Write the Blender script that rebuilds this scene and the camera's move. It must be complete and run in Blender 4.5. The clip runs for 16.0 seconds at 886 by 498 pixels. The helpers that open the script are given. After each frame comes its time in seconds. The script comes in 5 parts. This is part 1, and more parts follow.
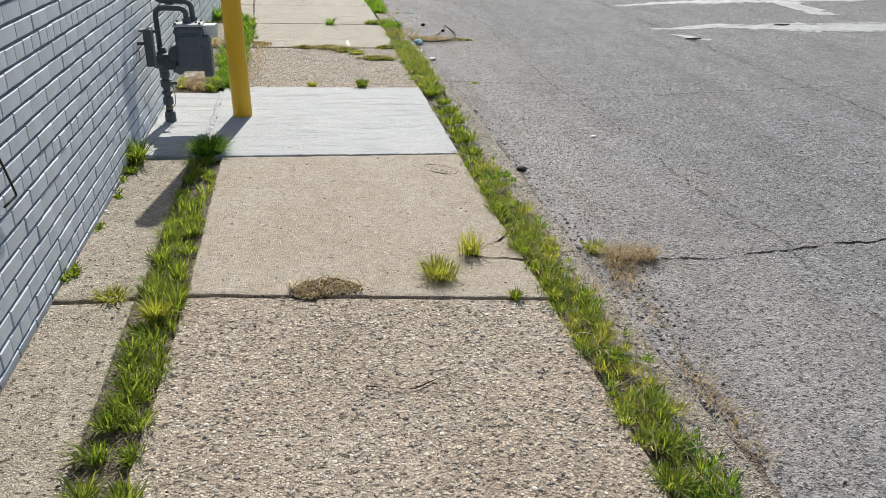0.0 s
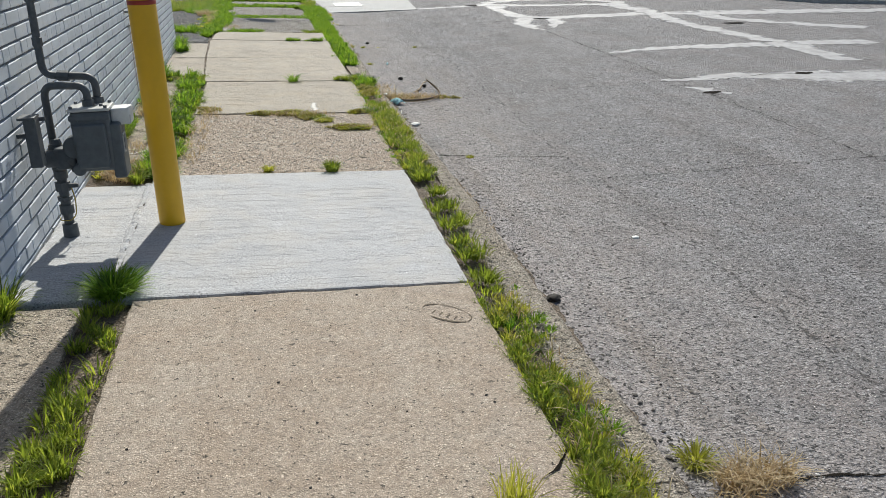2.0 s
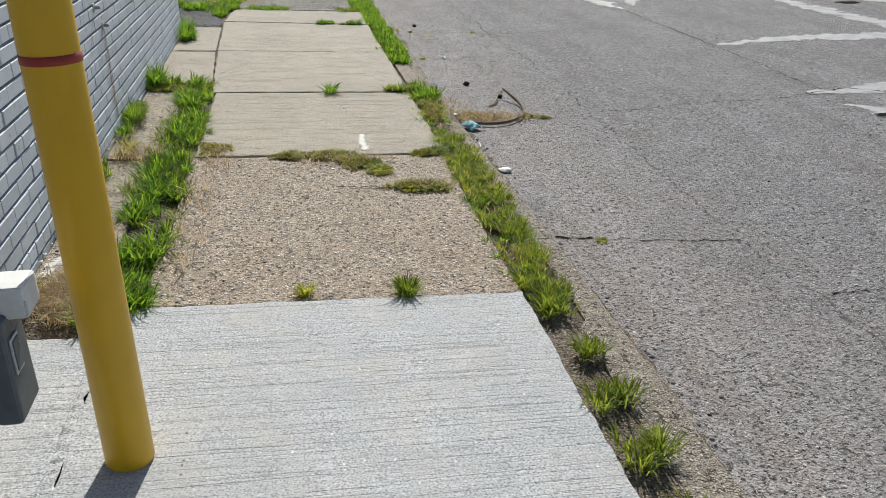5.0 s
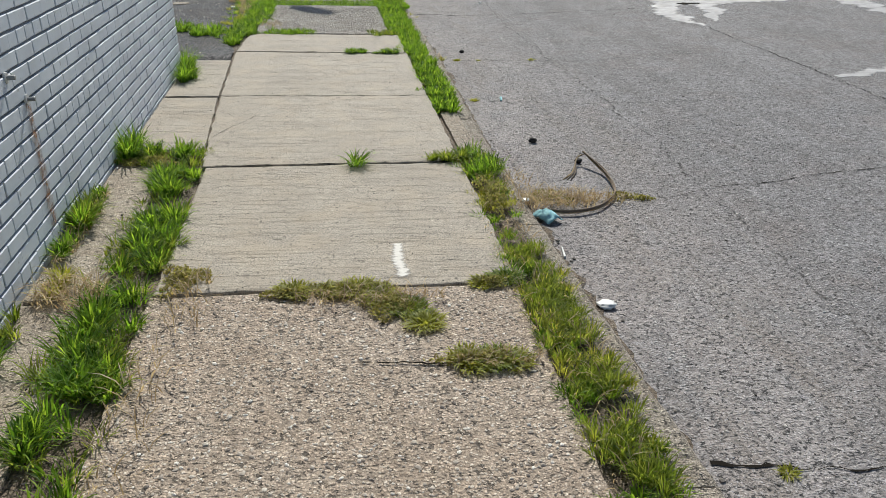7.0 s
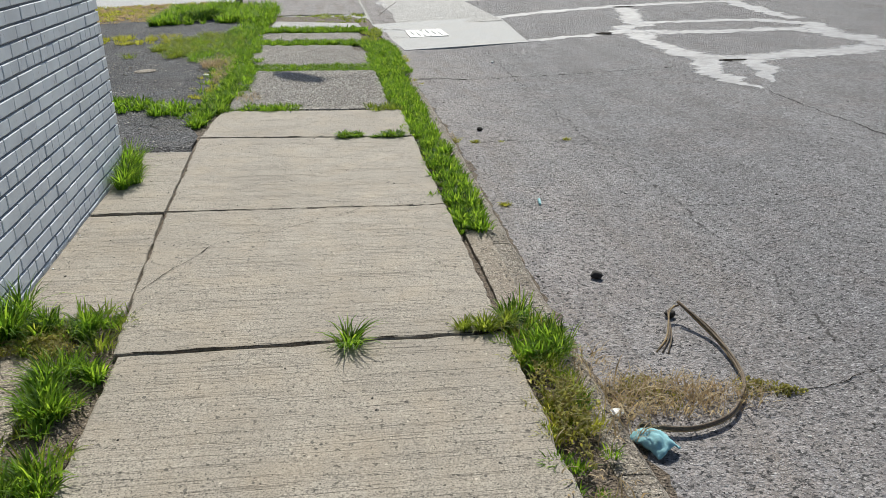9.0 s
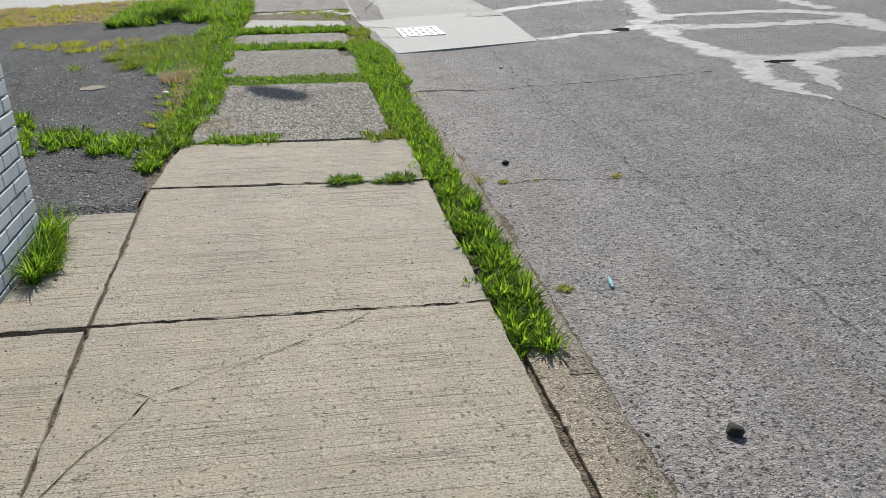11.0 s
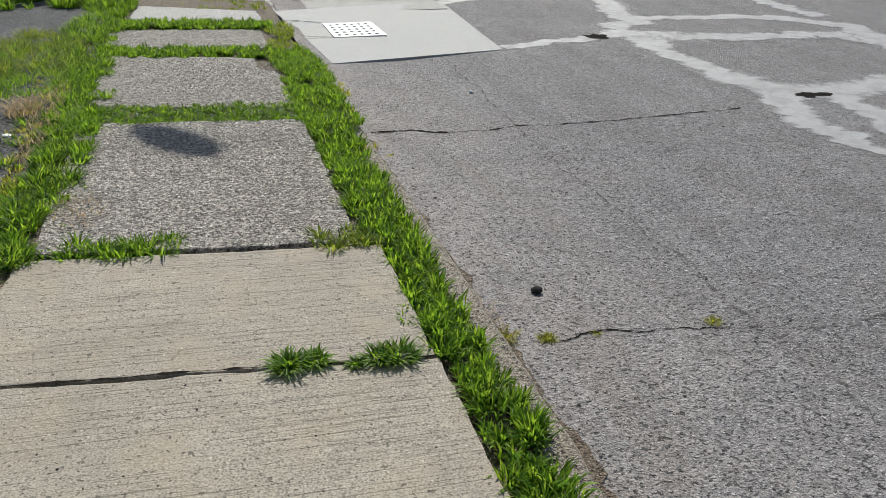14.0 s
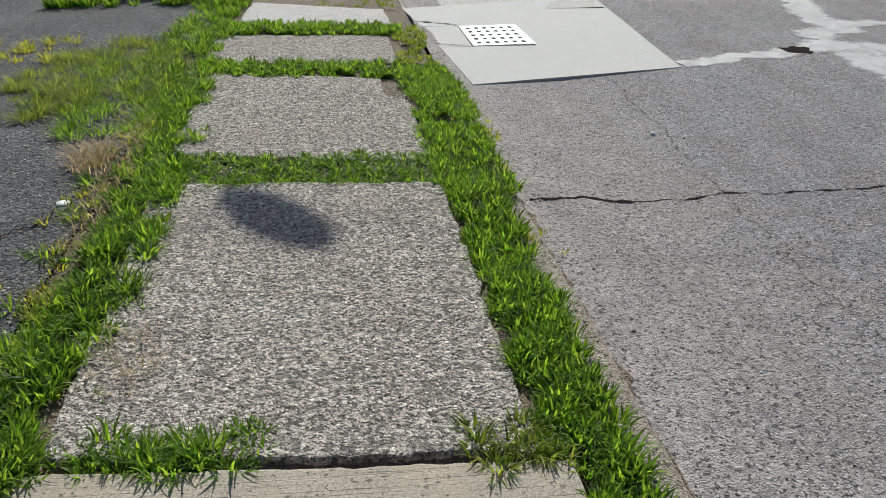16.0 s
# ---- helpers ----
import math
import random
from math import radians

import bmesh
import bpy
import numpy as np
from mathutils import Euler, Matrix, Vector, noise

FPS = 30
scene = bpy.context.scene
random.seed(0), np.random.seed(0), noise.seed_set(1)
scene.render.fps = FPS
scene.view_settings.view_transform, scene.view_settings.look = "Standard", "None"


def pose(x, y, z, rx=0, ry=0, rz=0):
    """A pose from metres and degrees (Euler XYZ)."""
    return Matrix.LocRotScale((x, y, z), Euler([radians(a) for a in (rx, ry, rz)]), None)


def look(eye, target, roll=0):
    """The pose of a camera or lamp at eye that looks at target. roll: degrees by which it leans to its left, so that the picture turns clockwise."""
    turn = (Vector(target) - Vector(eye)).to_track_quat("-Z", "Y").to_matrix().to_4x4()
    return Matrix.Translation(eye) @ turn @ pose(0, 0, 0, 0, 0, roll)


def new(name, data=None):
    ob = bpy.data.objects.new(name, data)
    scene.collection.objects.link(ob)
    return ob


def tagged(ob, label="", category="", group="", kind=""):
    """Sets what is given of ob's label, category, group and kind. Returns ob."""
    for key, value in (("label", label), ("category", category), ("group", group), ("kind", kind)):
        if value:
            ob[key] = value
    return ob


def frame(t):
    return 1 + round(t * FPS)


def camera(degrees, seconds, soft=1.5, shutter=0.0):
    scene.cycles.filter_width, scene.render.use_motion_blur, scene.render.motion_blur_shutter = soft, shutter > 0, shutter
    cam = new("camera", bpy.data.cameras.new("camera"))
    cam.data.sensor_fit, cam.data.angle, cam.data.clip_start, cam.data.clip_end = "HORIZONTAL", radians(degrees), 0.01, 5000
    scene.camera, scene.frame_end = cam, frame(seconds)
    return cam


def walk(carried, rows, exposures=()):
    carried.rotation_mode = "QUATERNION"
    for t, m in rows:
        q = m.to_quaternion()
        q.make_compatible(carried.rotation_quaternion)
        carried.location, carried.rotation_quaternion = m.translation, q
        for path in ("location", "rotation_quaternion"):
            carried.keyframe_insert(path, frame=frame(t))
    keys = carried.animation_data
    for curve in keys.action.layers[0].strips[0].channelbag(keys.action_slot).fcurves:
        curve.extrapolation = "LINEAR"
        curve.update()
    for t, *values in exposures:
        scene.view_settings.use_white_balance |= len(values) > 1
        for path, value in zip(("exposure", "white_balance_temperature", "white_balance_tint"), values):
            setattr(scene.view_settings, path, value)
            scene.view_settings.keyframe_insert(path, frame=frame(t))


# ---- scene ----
cam = camera(56.0, 16.0, soft=0.75)
PATH = [
    (0, (-0.871, 2.315, 1.453), (-0.571, 4.125, 0.656), -0.3),
    (0.5, (-0.797, 2.697, 1.474), (-0.447, 4.496, 0.675), -1.4),
    (1, (-0.852, 3.048, 1.48), (-0.526, 4.865, 0.711), -2.4),
    (1.5, (-0.795, 3.427, 1.468), (-0.373, 5.213, 0.672), -1.0),
    (2, (-0.756, 3.809, 1.422), (-0.384, 5.636, 0.7), -0.7),
    (2.5, (-0.764, 4.178, 1.452), (-0.395, 6.019, 0.762), 0.0),
    (3, (-0.707, 4.559, 1.476), (-0.328, 6.39, 0.768), -0.4),
    (3.5, (-0.739, 4.936, 1.434), (-0.445, 6.782, 0.724), -1.0),
    (3.7, (-0.766, 5.101, 1.455), (-0.43, 6.944, 0.755), -0.4),
    (5.8, (-0.79, 6.689, 1.476), (-0.505, 8.468, 0.608), -0.3),
    (6, (-0.772, 6.884, 1.487), (-0.518, 8.672, 0.628), -0.4),
    (6.5, (-0.677, 7.235, 1.503), (-0.349, 9.018, 0.658), 0.6),
    (7, (-0.63, 7.705, 1.487), (-0.399, 9.514, 0.666), -1.1),
    (7.5, (-0.543, 8.156, 1.441), (-0.254, 9.954, 0.614), -0.4),
    (8, (-0.613, 8.607, 1.469), (-0.341, 10.424, 0.68), -0.2),
    (8.3, (-0.586, 8.82, 1.472), (-0.259, 10.662, 0.765), -0.1),
    (8.5, (-0.558, 8.984, 1.437), (-0.268, 10.823, 0.705), -0.9),
    (9, (-0.537, 9.399, 1.446), (-0.297, 11.246, 0.717), -2.0),
    (9.5, (-0.588, 9.767, 1.454), (-0.336, 11.617, 0.738), -2.1),
    (10, (-0.554, 10.161, 1.449), (-0.231, 11.999, 0.731), -2.4),
    (10.2, (-0.556, 10.317, 1.432), (-0.273, 12.159, 0.707), -3.1),
    (12.3, (-0.612, 11.803, 1.428), (-0.269, 13.61, 0.643), -0.4),
    (12.5, (-0.63, 11.987, 1.461), (-0.267, 13.806, 0.714), -0.2),
    (13, (-0.651, 12.318, 1.475), (-0.316, 14.126, 0.687), -0.4),
    (13.5, (-0.643, 12.642, 1.476), (-0.215, 14.436, 0.701), 0.1),
    (14, (-0.601, 13.026, 1.504), (-0.103, 14.776, 0.675), 0.4),
    (14.5, (-0.649, 13.38, 1.49), (-0.213, 15.149, 0.664), -0.2),
    (15, (-0.627, 13.83, 1.507), (-0.243, 15.624, 0.712), -0.9),
    (15.5, (-0.604, 14.172, 1.497), (-0.394, 15.98, 0.669), -1.5),
    (16, (-0.539, 14.589, 1.528), (-0.301, 16.368, 0.646), -0.3),
]
walk(cam, [(t, look(eye, target, roll)) for t, eye, target, roll in PATH], [(0, 0.33), (0.8, 0.26), (1.6, 0.19), (3.5, 0.16), (8, 0.15), (12.5, 0.1), (14.5, 0.06), (16, 0.12)])

# ---- light ----
SUN_AZ, SUN_EL = 9.0, 42.0          # degrees right of +y, and above the horizon
world = bpy.data.worlds.new("world")
scene.world = world
world.use_nodes = True
wt = world.node_tree
sky = wt.nodes.new("ShaderNodeTexSky")
sky.sky_type, sky.sun_disc = "NISHITA", False
sky.sun_elevation, sky.sun_rotation = radians(SUN_EL), radians(SUN_AZ)
wt.links.new(sky.outputs[0], wt.nodes["Background"].inputs[0])
wt.nodes["Background"].inputs[1].default_value = 0.085
sun = new("sun", bpy.data.lights.new("sun", "SUN"))
sun.data.energy, sun.data.angle, sun.data.color = 4.7, radians(0.55), (1.0, 0.975, 0.88)
sx, sy = math.sin(radians(SUN_AZ)), math.cos(radians(SUN_AZ))
ce, se = math.cos(radians(SUN_EL)), math.sin(radians(SUN_EL))
SUN_DIR = Vector((sx * ce, sy * ce, se))
sun.matrix_world = look(SUN_DIR * 30, (0, 0, 0))
scene.view_settings.exposure = 0.0


# ---- materials ----
class Nodes:
    """A small helper to wire a material."""

    def __init__(self, name):
        self.m = bpy.data.materials.new(name)
        self.m.use_nodes = True
        self.t = self.m.node_tree
        self.b = self.t.nodes["Principled BSDF"]
        self.co = self.t.nodes.new("ShaderNodeTexCoord").outputs["Object"]

    def put(self, node, socket, value):
        if isinstance(value, bpy.types.NodeSocket):
            self.t.links.new(value, node.inputs[socket])
        else:
            node.inputs[socket].default_value = value

    def noise(self, scale, detail=3.0, rough=0.55, vec=None):
        n = self.t.nodes.new("ShaderNodeTexNoise")
        self.put(n, "Vector", vec or self.co)
        self.put(n, "Scale", scale), self.put(n, "Detail", detail), self.put(n, "Roughness", rough)
        return n.outputs["Fac"]

    def cells(self, scale, feature="F1", out="Distance", vec=None):
        n = self.t.nodes.new("ShaderNodeTexVoronoi")
        n.feature = feature
        self.put(n, "Vector", vec or self.co), self.put(n, "Scale", scale)
        return n.outputs[out]

    def stretch(self, sx, sy, sz):
        n = self.t.nodes.new("ShaderNodeMapping")
        self.put(n, "Vector", self.co), self.put(n, "Scale", (sx, sy, sz))
        return n.outputs[0]

    def ramp(self, fac, stops, hard=False):
        n = self.t.nodes.new("ShaderNodeValToRGB")
        r = n.color_ramp
        r.interpolation = "CONSTANT" if hard else "LINEAR"
        while len(r.elements) < len(stops):
            r.elements.new(0.5)
        for e, (p, c) in zip(r.elements, stops):
            e.position = p
            e.color = (*c, 1) if isinstance(c, tuple) else (c, c, c, 1)
        self.put(n, 0, fac)
        return n.outputs[0]

    def mix(self, fac, a, b, how="MIX"):
        n = self.t.nodes.new("ShaderNodeMix")
        n.data_type, n.blend_type = "RGBA", how
        for k, v in ((0, fac), (6, a), (7, b)):
            if isinstance(v, tuple) and len(v) == 3:
                v = (*v, 1)
            self.put(n, k, v)
        return n.outputs[2]

    def math(self, op, a, b=0.0):
        n = self.t.nodes.new("ShaderNodeMath")
        n.operation = op
        self.put(n, 0, a), self.put(n, 1, b)
        return n.outputs[0]

    def specks(self, col, scale, chance, radius, colour, amount=0.9):
        """Single chips or pits strewn at random over a surface."""
        vec = self.stretch(1.0, 0.8, 1.0)
        sep = self.t.nodes.new("ShaderNodeSeparateColor")
        self.put(sep, 0, self.cells(scale, out="Color", vec=vec))
        size = self.math("ADD", self.cells(scale, vec=vec), self.math("MULTIPLY", sep.outputs[1], 0.6 * radius))
        size = self.math("ADD", size, self.math("MULTIPLY", self.noise(scale * 5.0, 1.0), 0.9 * radius))
        dots = self.ramp(size, [(1.15 * radius, amount), (1.35 * radius, 0.0)])
        there = self.ramp(sep.outputs[0], [(1.0 - chance, 0.0), (1.0 - chance + 0.02, 1.0)])
        return self.mix(self.math("MULTIPLY", dots, there), col, colour)

    def random(self, island=False):
        if island:
            return self.t.nodes.new("ShaderNodeNewGeometry").outputs["Random Per Island"]
        return self.t.nodes.new("ShaderNodeObjectInfo").outputs["Random"]

    def across(self):
        """0 at the edges of a ribbon, 1 along its middle."""
        sep = self.t.nodes.new("ShaderNodeSeparateXYZ")
        self.put(sep, 0, self.t.nodes["Texture Coordinate"].outputs["UV"])
        off = self.math("ABSOLUTE", self.math("SUBTRACT", self.math("MULTIPLY", sep.outputs[1], 2.0), 1.0))
        return self.math("SUBTRACT", 1.0, off)

    def veil(self, fac):
        """Lets the surface beneath show where fac is low: worn paint, thin stains, broken films."""
        clear = self.t.nodes.new("ShaderNodeBsdfTransparent")
        mixed = self.t.nodes.new("ShaderNodeMixShader")
        self.put(mixed, 0, fac)
        self.t.links.new(clear.outputs[0], mixed.inputs[1])
        self.t.links.new(self.b.outputs[0], mixed.inputs[2])
        self.t.links.new(mixed.outputs[0], self.t.nodes["Material Output"].inputs[0])
        return self.m

    def finish(self, colour, rough=0.8, height=None, strength=0.3, distance=0.004, **more):
        self.put(self.b, "Base Color", (*colour, 1) if isinstance(colour, tuple) else colour)
        self.put(self.b, "Roughness", rough)
        for k, v in more.items():
            self.put(self.b, k.replace("_", " "), v)
        if height is not None:
            n = self.t.nodes.new("ShaderNodeBump")
            self.put(n, "Height", height), self.put(n, "Strength", strength), self.put(n, "Distance", distance)
            self.t.links.new(n.outputs[0], self.b.inputs["Normal"])
        return self.m


def pebbled(name, paste, stones, scale, stain, strength=1.0, distance=0.012, pit=0.64, gap=0.5, drift=None, gutter=False, chips=0.3, eroded=0.0, mottle=0.4):
    """Worn concrete or asphalt in which the stones show."""
    k = Nodes(name)
    warp = k.t.nodes.new("ShaderNodeVectorMath")
    warp.operation = "ADD"
    small = k.t.nodes.new("ShaderNodeTexNoise")
    k.put(small, "Vector", k.co), k.put(small, "Scale", scale * 0.9), k.put(small, "Detail", 1.0)
    amount = k.t.nodes.new("ShaderNodeVectorMath")
    amount.operation = "SCALE"
    k.put(amount, 0, small.outputs["Color"]), k.put(amount, "Scale", 0.9 / scale)
    k.put(warp, 0, k.co), k.put(warp, 1, amount.outputs[0])
    vec = warp.outputs[0]

    def layer(s):
        sep = k.t.nodes.new("ShaderNodeSeparateColor")
        k.put(sep, 0, k.cells(s, out="Color", vec=vec))
        return sep.outputs[0], sep.outputs[1], k.cells(s, vec=vec)
    r1, r2, dist = layer(scale)
    q1, q2, dist2 = layer(scale * 0.47)
    inside = k.ramp(dist, [(0.34, 1.0), (gap + 0.08, 0.0)])
    col = k.mix(inside, paste, k.ramp(r1, stones))
    large = k.math("MULTIPLY", k.ramp(dist2, [(0.26, 1.0), (0.36, 0.0)]), k.ramp(q2, [(0.62, 0.0), (0.66, 1.0)]))
    col = k.mix(large, col, k.ramp(q1, stones))
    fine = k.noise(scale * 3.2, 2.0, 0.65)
    # dark grain: the small shadows between stones, painted into the colour
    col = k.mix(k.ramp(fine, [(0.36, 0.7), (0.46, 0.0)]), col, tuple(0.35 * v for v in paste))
    big = k.ramp(k.noise(1.7, 5.0, 0.62), [(0.35, 0.0), (0.65, 1.0)])
    col = k.mix(k.math("MULTIPLY", big, 0.40), col, stain, "MULTIPLY")
    mid = k.ramp(k.noise(11.0, 4.0, 0.6), [(0.42, 0.0), (0.62, 1.0)])
    col = k.mix(k.math("MULTIPLY", mid, 0.32), col, stain, "MULTIPLY")
    if drift:
        # tyre-polished and oil-stained streaks along the road, and warm dusty patches
        streaks = k.ramp(k.noise(1.0, 4.0, 0.6, k.stretch(3.2, 0.35, 1.0)), [(0.44, 0.0), (0.66, 0.6)])
        col = k.mix(streaks, col, drift[0], "MULTIPLY")
        blotch = k.ramp(k.noise(0.9, 4.0, 0.65), [(0.46, 0.0), (0.66, 0.55)])
        col = k.mix(blotch, col, drift[2], "MULTIPLY")
        dusty = k.ramp(k.noise(2.6, 5.0, 0.7), [(0.48, 0.0), (0.62, 0.8)])
        col = k.mix(dusty, col, drift[1], "MULTIPLY")
        spots = k.ramp(k.noise(7.5, 2.0, 0.5), [(0.69, 0.0), (0.73, 0.6)])
        col = k.mix(spots, col, drift[0], "MULTIPLY")
    if gutter:
        # pale dust and brown wash that gather beside the curb
        sep = k.t.nodes.new("ShaderNodeSeparateXYZ")
        k.put(sep, 0, k.co)
        near = k.ramp(k.math("ADD", k.math("MULTIPLY", sep.outputs[0], 0.5), k.math("MULTIPLY", k.noise(1.4, 4.0, 0.6), 0.3)), [(0.30, 0.8), (0.66, 0.42), (1.05, 0.0)])
        dust = k.math("MULTIPLY", near, k.ramp(k.noise(3.1, 5.0, 0.7), [(0.34, 0.25), (0.56, 1.0)]))
        col = k.mix(k.math("MULTIPLY", dust, 0.66), col, (0.50, 0.44, 0.405))
        wash = k.ramp(k.noise(1.0, 4.0, 0.6, k.stretch(6.0, 0.5, 1.0)), [(0.50, 0.0), (0.68, 0.9)])
        col = k.mix(k.math("MULTIPLY", wash, near), col, (0.22, 0.18, 0.145))
    # clusters of pale and dark stones a few centimetres across
    rough_spots = k.noise(34.0, 4.0, 0.75)
    col = k.mix(k.ramp(rough_spots, [(0.40, mottle), (0.52, 0.0)]), col, tuple(0.45 * v for v in paste))
    col = k.mix(k.ramp(rough_spots, [(0.52, 0.0), (0.64, 0.8 * mottle)]), col, tuple(min(0.9, 1.55 * v) for v in paste))
    grain = k.noise(scale * 1.35, 1.0, 0.5)
    col = k.mix(k.ramp(grain, [(0.60, 0.0), (0.68, 0.55)]), col, tuple(min(0.92, 2.1 * v) for v in paste))
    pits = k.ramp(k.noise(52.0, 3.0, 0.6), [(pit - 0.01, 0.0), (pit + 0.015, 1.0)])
    # pits coloured nearly black, as the shade inside them
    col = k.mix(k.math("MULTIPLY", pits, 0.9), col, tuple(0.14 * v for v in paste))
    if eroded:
        # shallow hollows where the paste has worn away, their shade put into the colour
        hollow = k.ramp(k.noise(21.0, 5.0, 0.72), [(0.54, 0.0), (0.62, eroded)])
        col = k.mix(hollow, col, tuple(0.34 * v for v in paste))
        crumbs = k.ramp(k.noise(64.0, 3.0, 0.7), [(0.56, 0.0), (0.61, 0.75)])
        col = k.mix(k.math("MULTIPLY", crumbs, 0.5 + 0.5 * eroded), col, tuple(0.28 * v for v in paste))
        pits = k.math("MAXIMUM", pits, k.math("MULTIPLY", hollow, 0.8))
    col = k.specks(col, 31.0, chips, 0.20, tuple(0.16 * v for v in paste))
    col = k.specks(col, 47.0, chips, 0.22, tuple(min(0.88, 1.9 * v) for v in paste), 0.8)
    h = k.math("ADD", k.math("MULTIPLY", inside, k.math("ADD", r2, 0.25)), k.math("MULTIPLY", fine, 0.45))
    h = k.math("ADD", h, k.math("MULTIPLY", large, 0.8))
    h = k.math("ADD", h, k.math("MULTIPLY", rough_spots, 2.2 * mottle))
    h = k.math("SUBTRACT", h, k.math("MULTIPLY", pits, 1.4))
    return k.finish(col, 0.86, h, strength, distance)


def broomed(name, base, dark, pits_at, streak=0.5, strength=0.5, popouts=0.0):
    """Concrete brushed across the walk: fine furrows along x, stains and small pits."""
    k = Nodes(name)
    lines = k.noise(1.0, 5.0, 0.75, k.stretch(0.7, 95.0, 1.0))
    lines2 = k.noise(1.0, 2.0, 0.6, k.stretch(0.2, 26.0, 1.0))
    grit = k.noise(150.0, 2.0, 0.65)
    col = k.mix(k.ramp(lines, [(0.30, streak), (0.62, 0.0)]), base, dark)
    col = k.mix(k.ramp(lines2, [(0.30, 0.7 * streak), (0.46, 0.0)]), col, dark)
    dashes = k.noise(1.0, 3.0, 0.6, k.stretch(1.5, 105.0, 1.0))
    furrow = k.ramp(dashes, [(0.37, 1.0), (0.425, 0.0)])
    col = k.mix(k.math("MULTIPLY", furrow, 0.02 + 0.26 * streak), col, tuple(0.38 * v for v in base))
    col = k.mix(k.ramp(dashes, [(0.60, 0.0), (0.70, 0.35 * streak)]), col, tuple(min(0.9, 1.3 * v) for v in base))
    patch = k.ramp(k.noise(7.0, 5.0, 0.7), [(0.40, 0.0), (0.62, 0.42)])
    col = k.mix(patch, col, dark)
    col = k.mix(k.ramp(grit, [(0.38, 1.0), (0.48, 0.0)]), col, tuple(0.38 * v for v in base))
    col = k.mix(k.ramp(grit, [(0.56, 0.0), (0.66, 0.6)]), col, tuple(min(0.9, 1.45 * v) for v in base))
    big = k.ramp(k.noise(1.3, 5.0, 0.65), [(0.38, 0.0), (0.68, 0.5)])
    col = k.mix(big, col, dark)
    warm = k.ramp(k.noise(4.5, 3.0), [(0.45, 0.0), (0.7, 0.30)])
    col = k.mix(warm, col, (base[0] * 1.0, base[1] * 0.9, base[2] * 0.76))
    pits = k.ramp(k.noise(62.0, 2.0, 0.45), [(pits_at, 0.0), (pits_at + 0.035, 1.0)])
    # the shade in the small pits is part of this colour
    col = k.mix(k.math("MULTIPLY", pits, 0.75), col, tuple(0.22 * v for v in base))
    col = k.specks(col, 26.0, 0.9 - pits_at, 0.17, tuple(0.2 * v for v in base))
    col = k.specks(col, 37.0, 0.95 - pits_at, 0.20, tuple(min(0.9, 1.6 * v) for v in base), 0.7)
    if popouts:
        # holes left by stones that have come out: flat spots, their shade painted dark
        col = k.specks(col, 11.0, 0.5 * popouts, 0.10, tuple(0.16 * v for v in base))
        col = k.specks(col, 15.0, popouts, 0.15, tuple(0.22 * v for v in base))
        col = k.specks(col, 5.0, 0.4 * popouts, 0.10, tuple(0.45 * v for v in base), 0.7)
    h = k.math("SUBTRACT", k.math("ADD", lines, k.math("MULTIPLY", grit, 0.5)), k.math("MULTIPLY", furrow, 1.2))
    h = k.math("SUBTRACT", h, k.math("MULTIPLY", pits, 1.5))
    return k.finish(col, 0.82, h, strength, 0.003)


M = {}
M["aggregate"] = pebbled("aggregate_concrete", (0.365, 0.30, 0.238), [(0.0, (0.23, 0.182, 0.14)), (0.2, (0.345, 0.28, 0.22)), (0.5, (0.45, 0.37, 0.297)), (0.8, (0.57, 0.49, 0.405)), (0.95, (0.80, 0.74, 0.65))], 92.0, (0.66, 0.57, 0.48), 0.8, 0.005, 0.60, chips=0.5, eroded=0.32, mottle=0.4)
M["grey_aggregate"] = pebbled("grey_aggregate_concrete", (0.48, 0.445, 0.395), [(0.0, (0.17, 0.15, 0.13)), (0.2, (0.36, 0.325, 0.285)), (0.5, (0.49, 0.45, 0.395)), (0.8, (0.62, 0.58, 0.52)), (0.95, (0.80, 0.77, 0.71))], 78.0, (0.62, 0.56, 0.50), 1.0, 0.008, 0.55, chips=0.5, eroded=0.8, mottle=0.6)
M["strip_concrete"] = pebbled("worn_strip_concrete", (0.38, 0.33, 0.265), [(0.0, (0.2, 0.165, 0.125)), (0.4, (0.40, 0.345, 0.28)), (0.9, (0.58, 0.52, 0.44)), (1.0, (0.72, 0.67, 0.6))], 120.0, (0.62, 0.54, 0.45), 0.8, 0.008, 0.62)
M["tan"] = pebbled("tan_concrete", (0.375, 0.32, 0.262), [(0.0, (0.24, 0.20, 0.16)), (0.3, (0.36, 0.305, 0.25)), (0.8, (0.465, 0.405, 0.337)), (0.97, (0.64, 0.58, 0.50))], 160.0, (0.74, 0.63, 0.53), 0.6, 0.004, 0.66, eroded=0.12, mottle=0.2)
M["fresh"] = broomed("fresh_concrete", (0.475, 0.487, 0.507), (0.32, 0.328, 0.345), 0.735, 0.75, 0.7)
M["beige"] = broomed("beige_concrete", (0.388, 0.348, 0.288), (0.235, 0.207, 0.168), 0.655, 0.5, 0.8, 0.5)
M["apron"] = broomed("apron_concrete", (0.425, 0.43, 0.43), (0.34, 0.343, 0.342), 0.74, 0.3, 0.3)
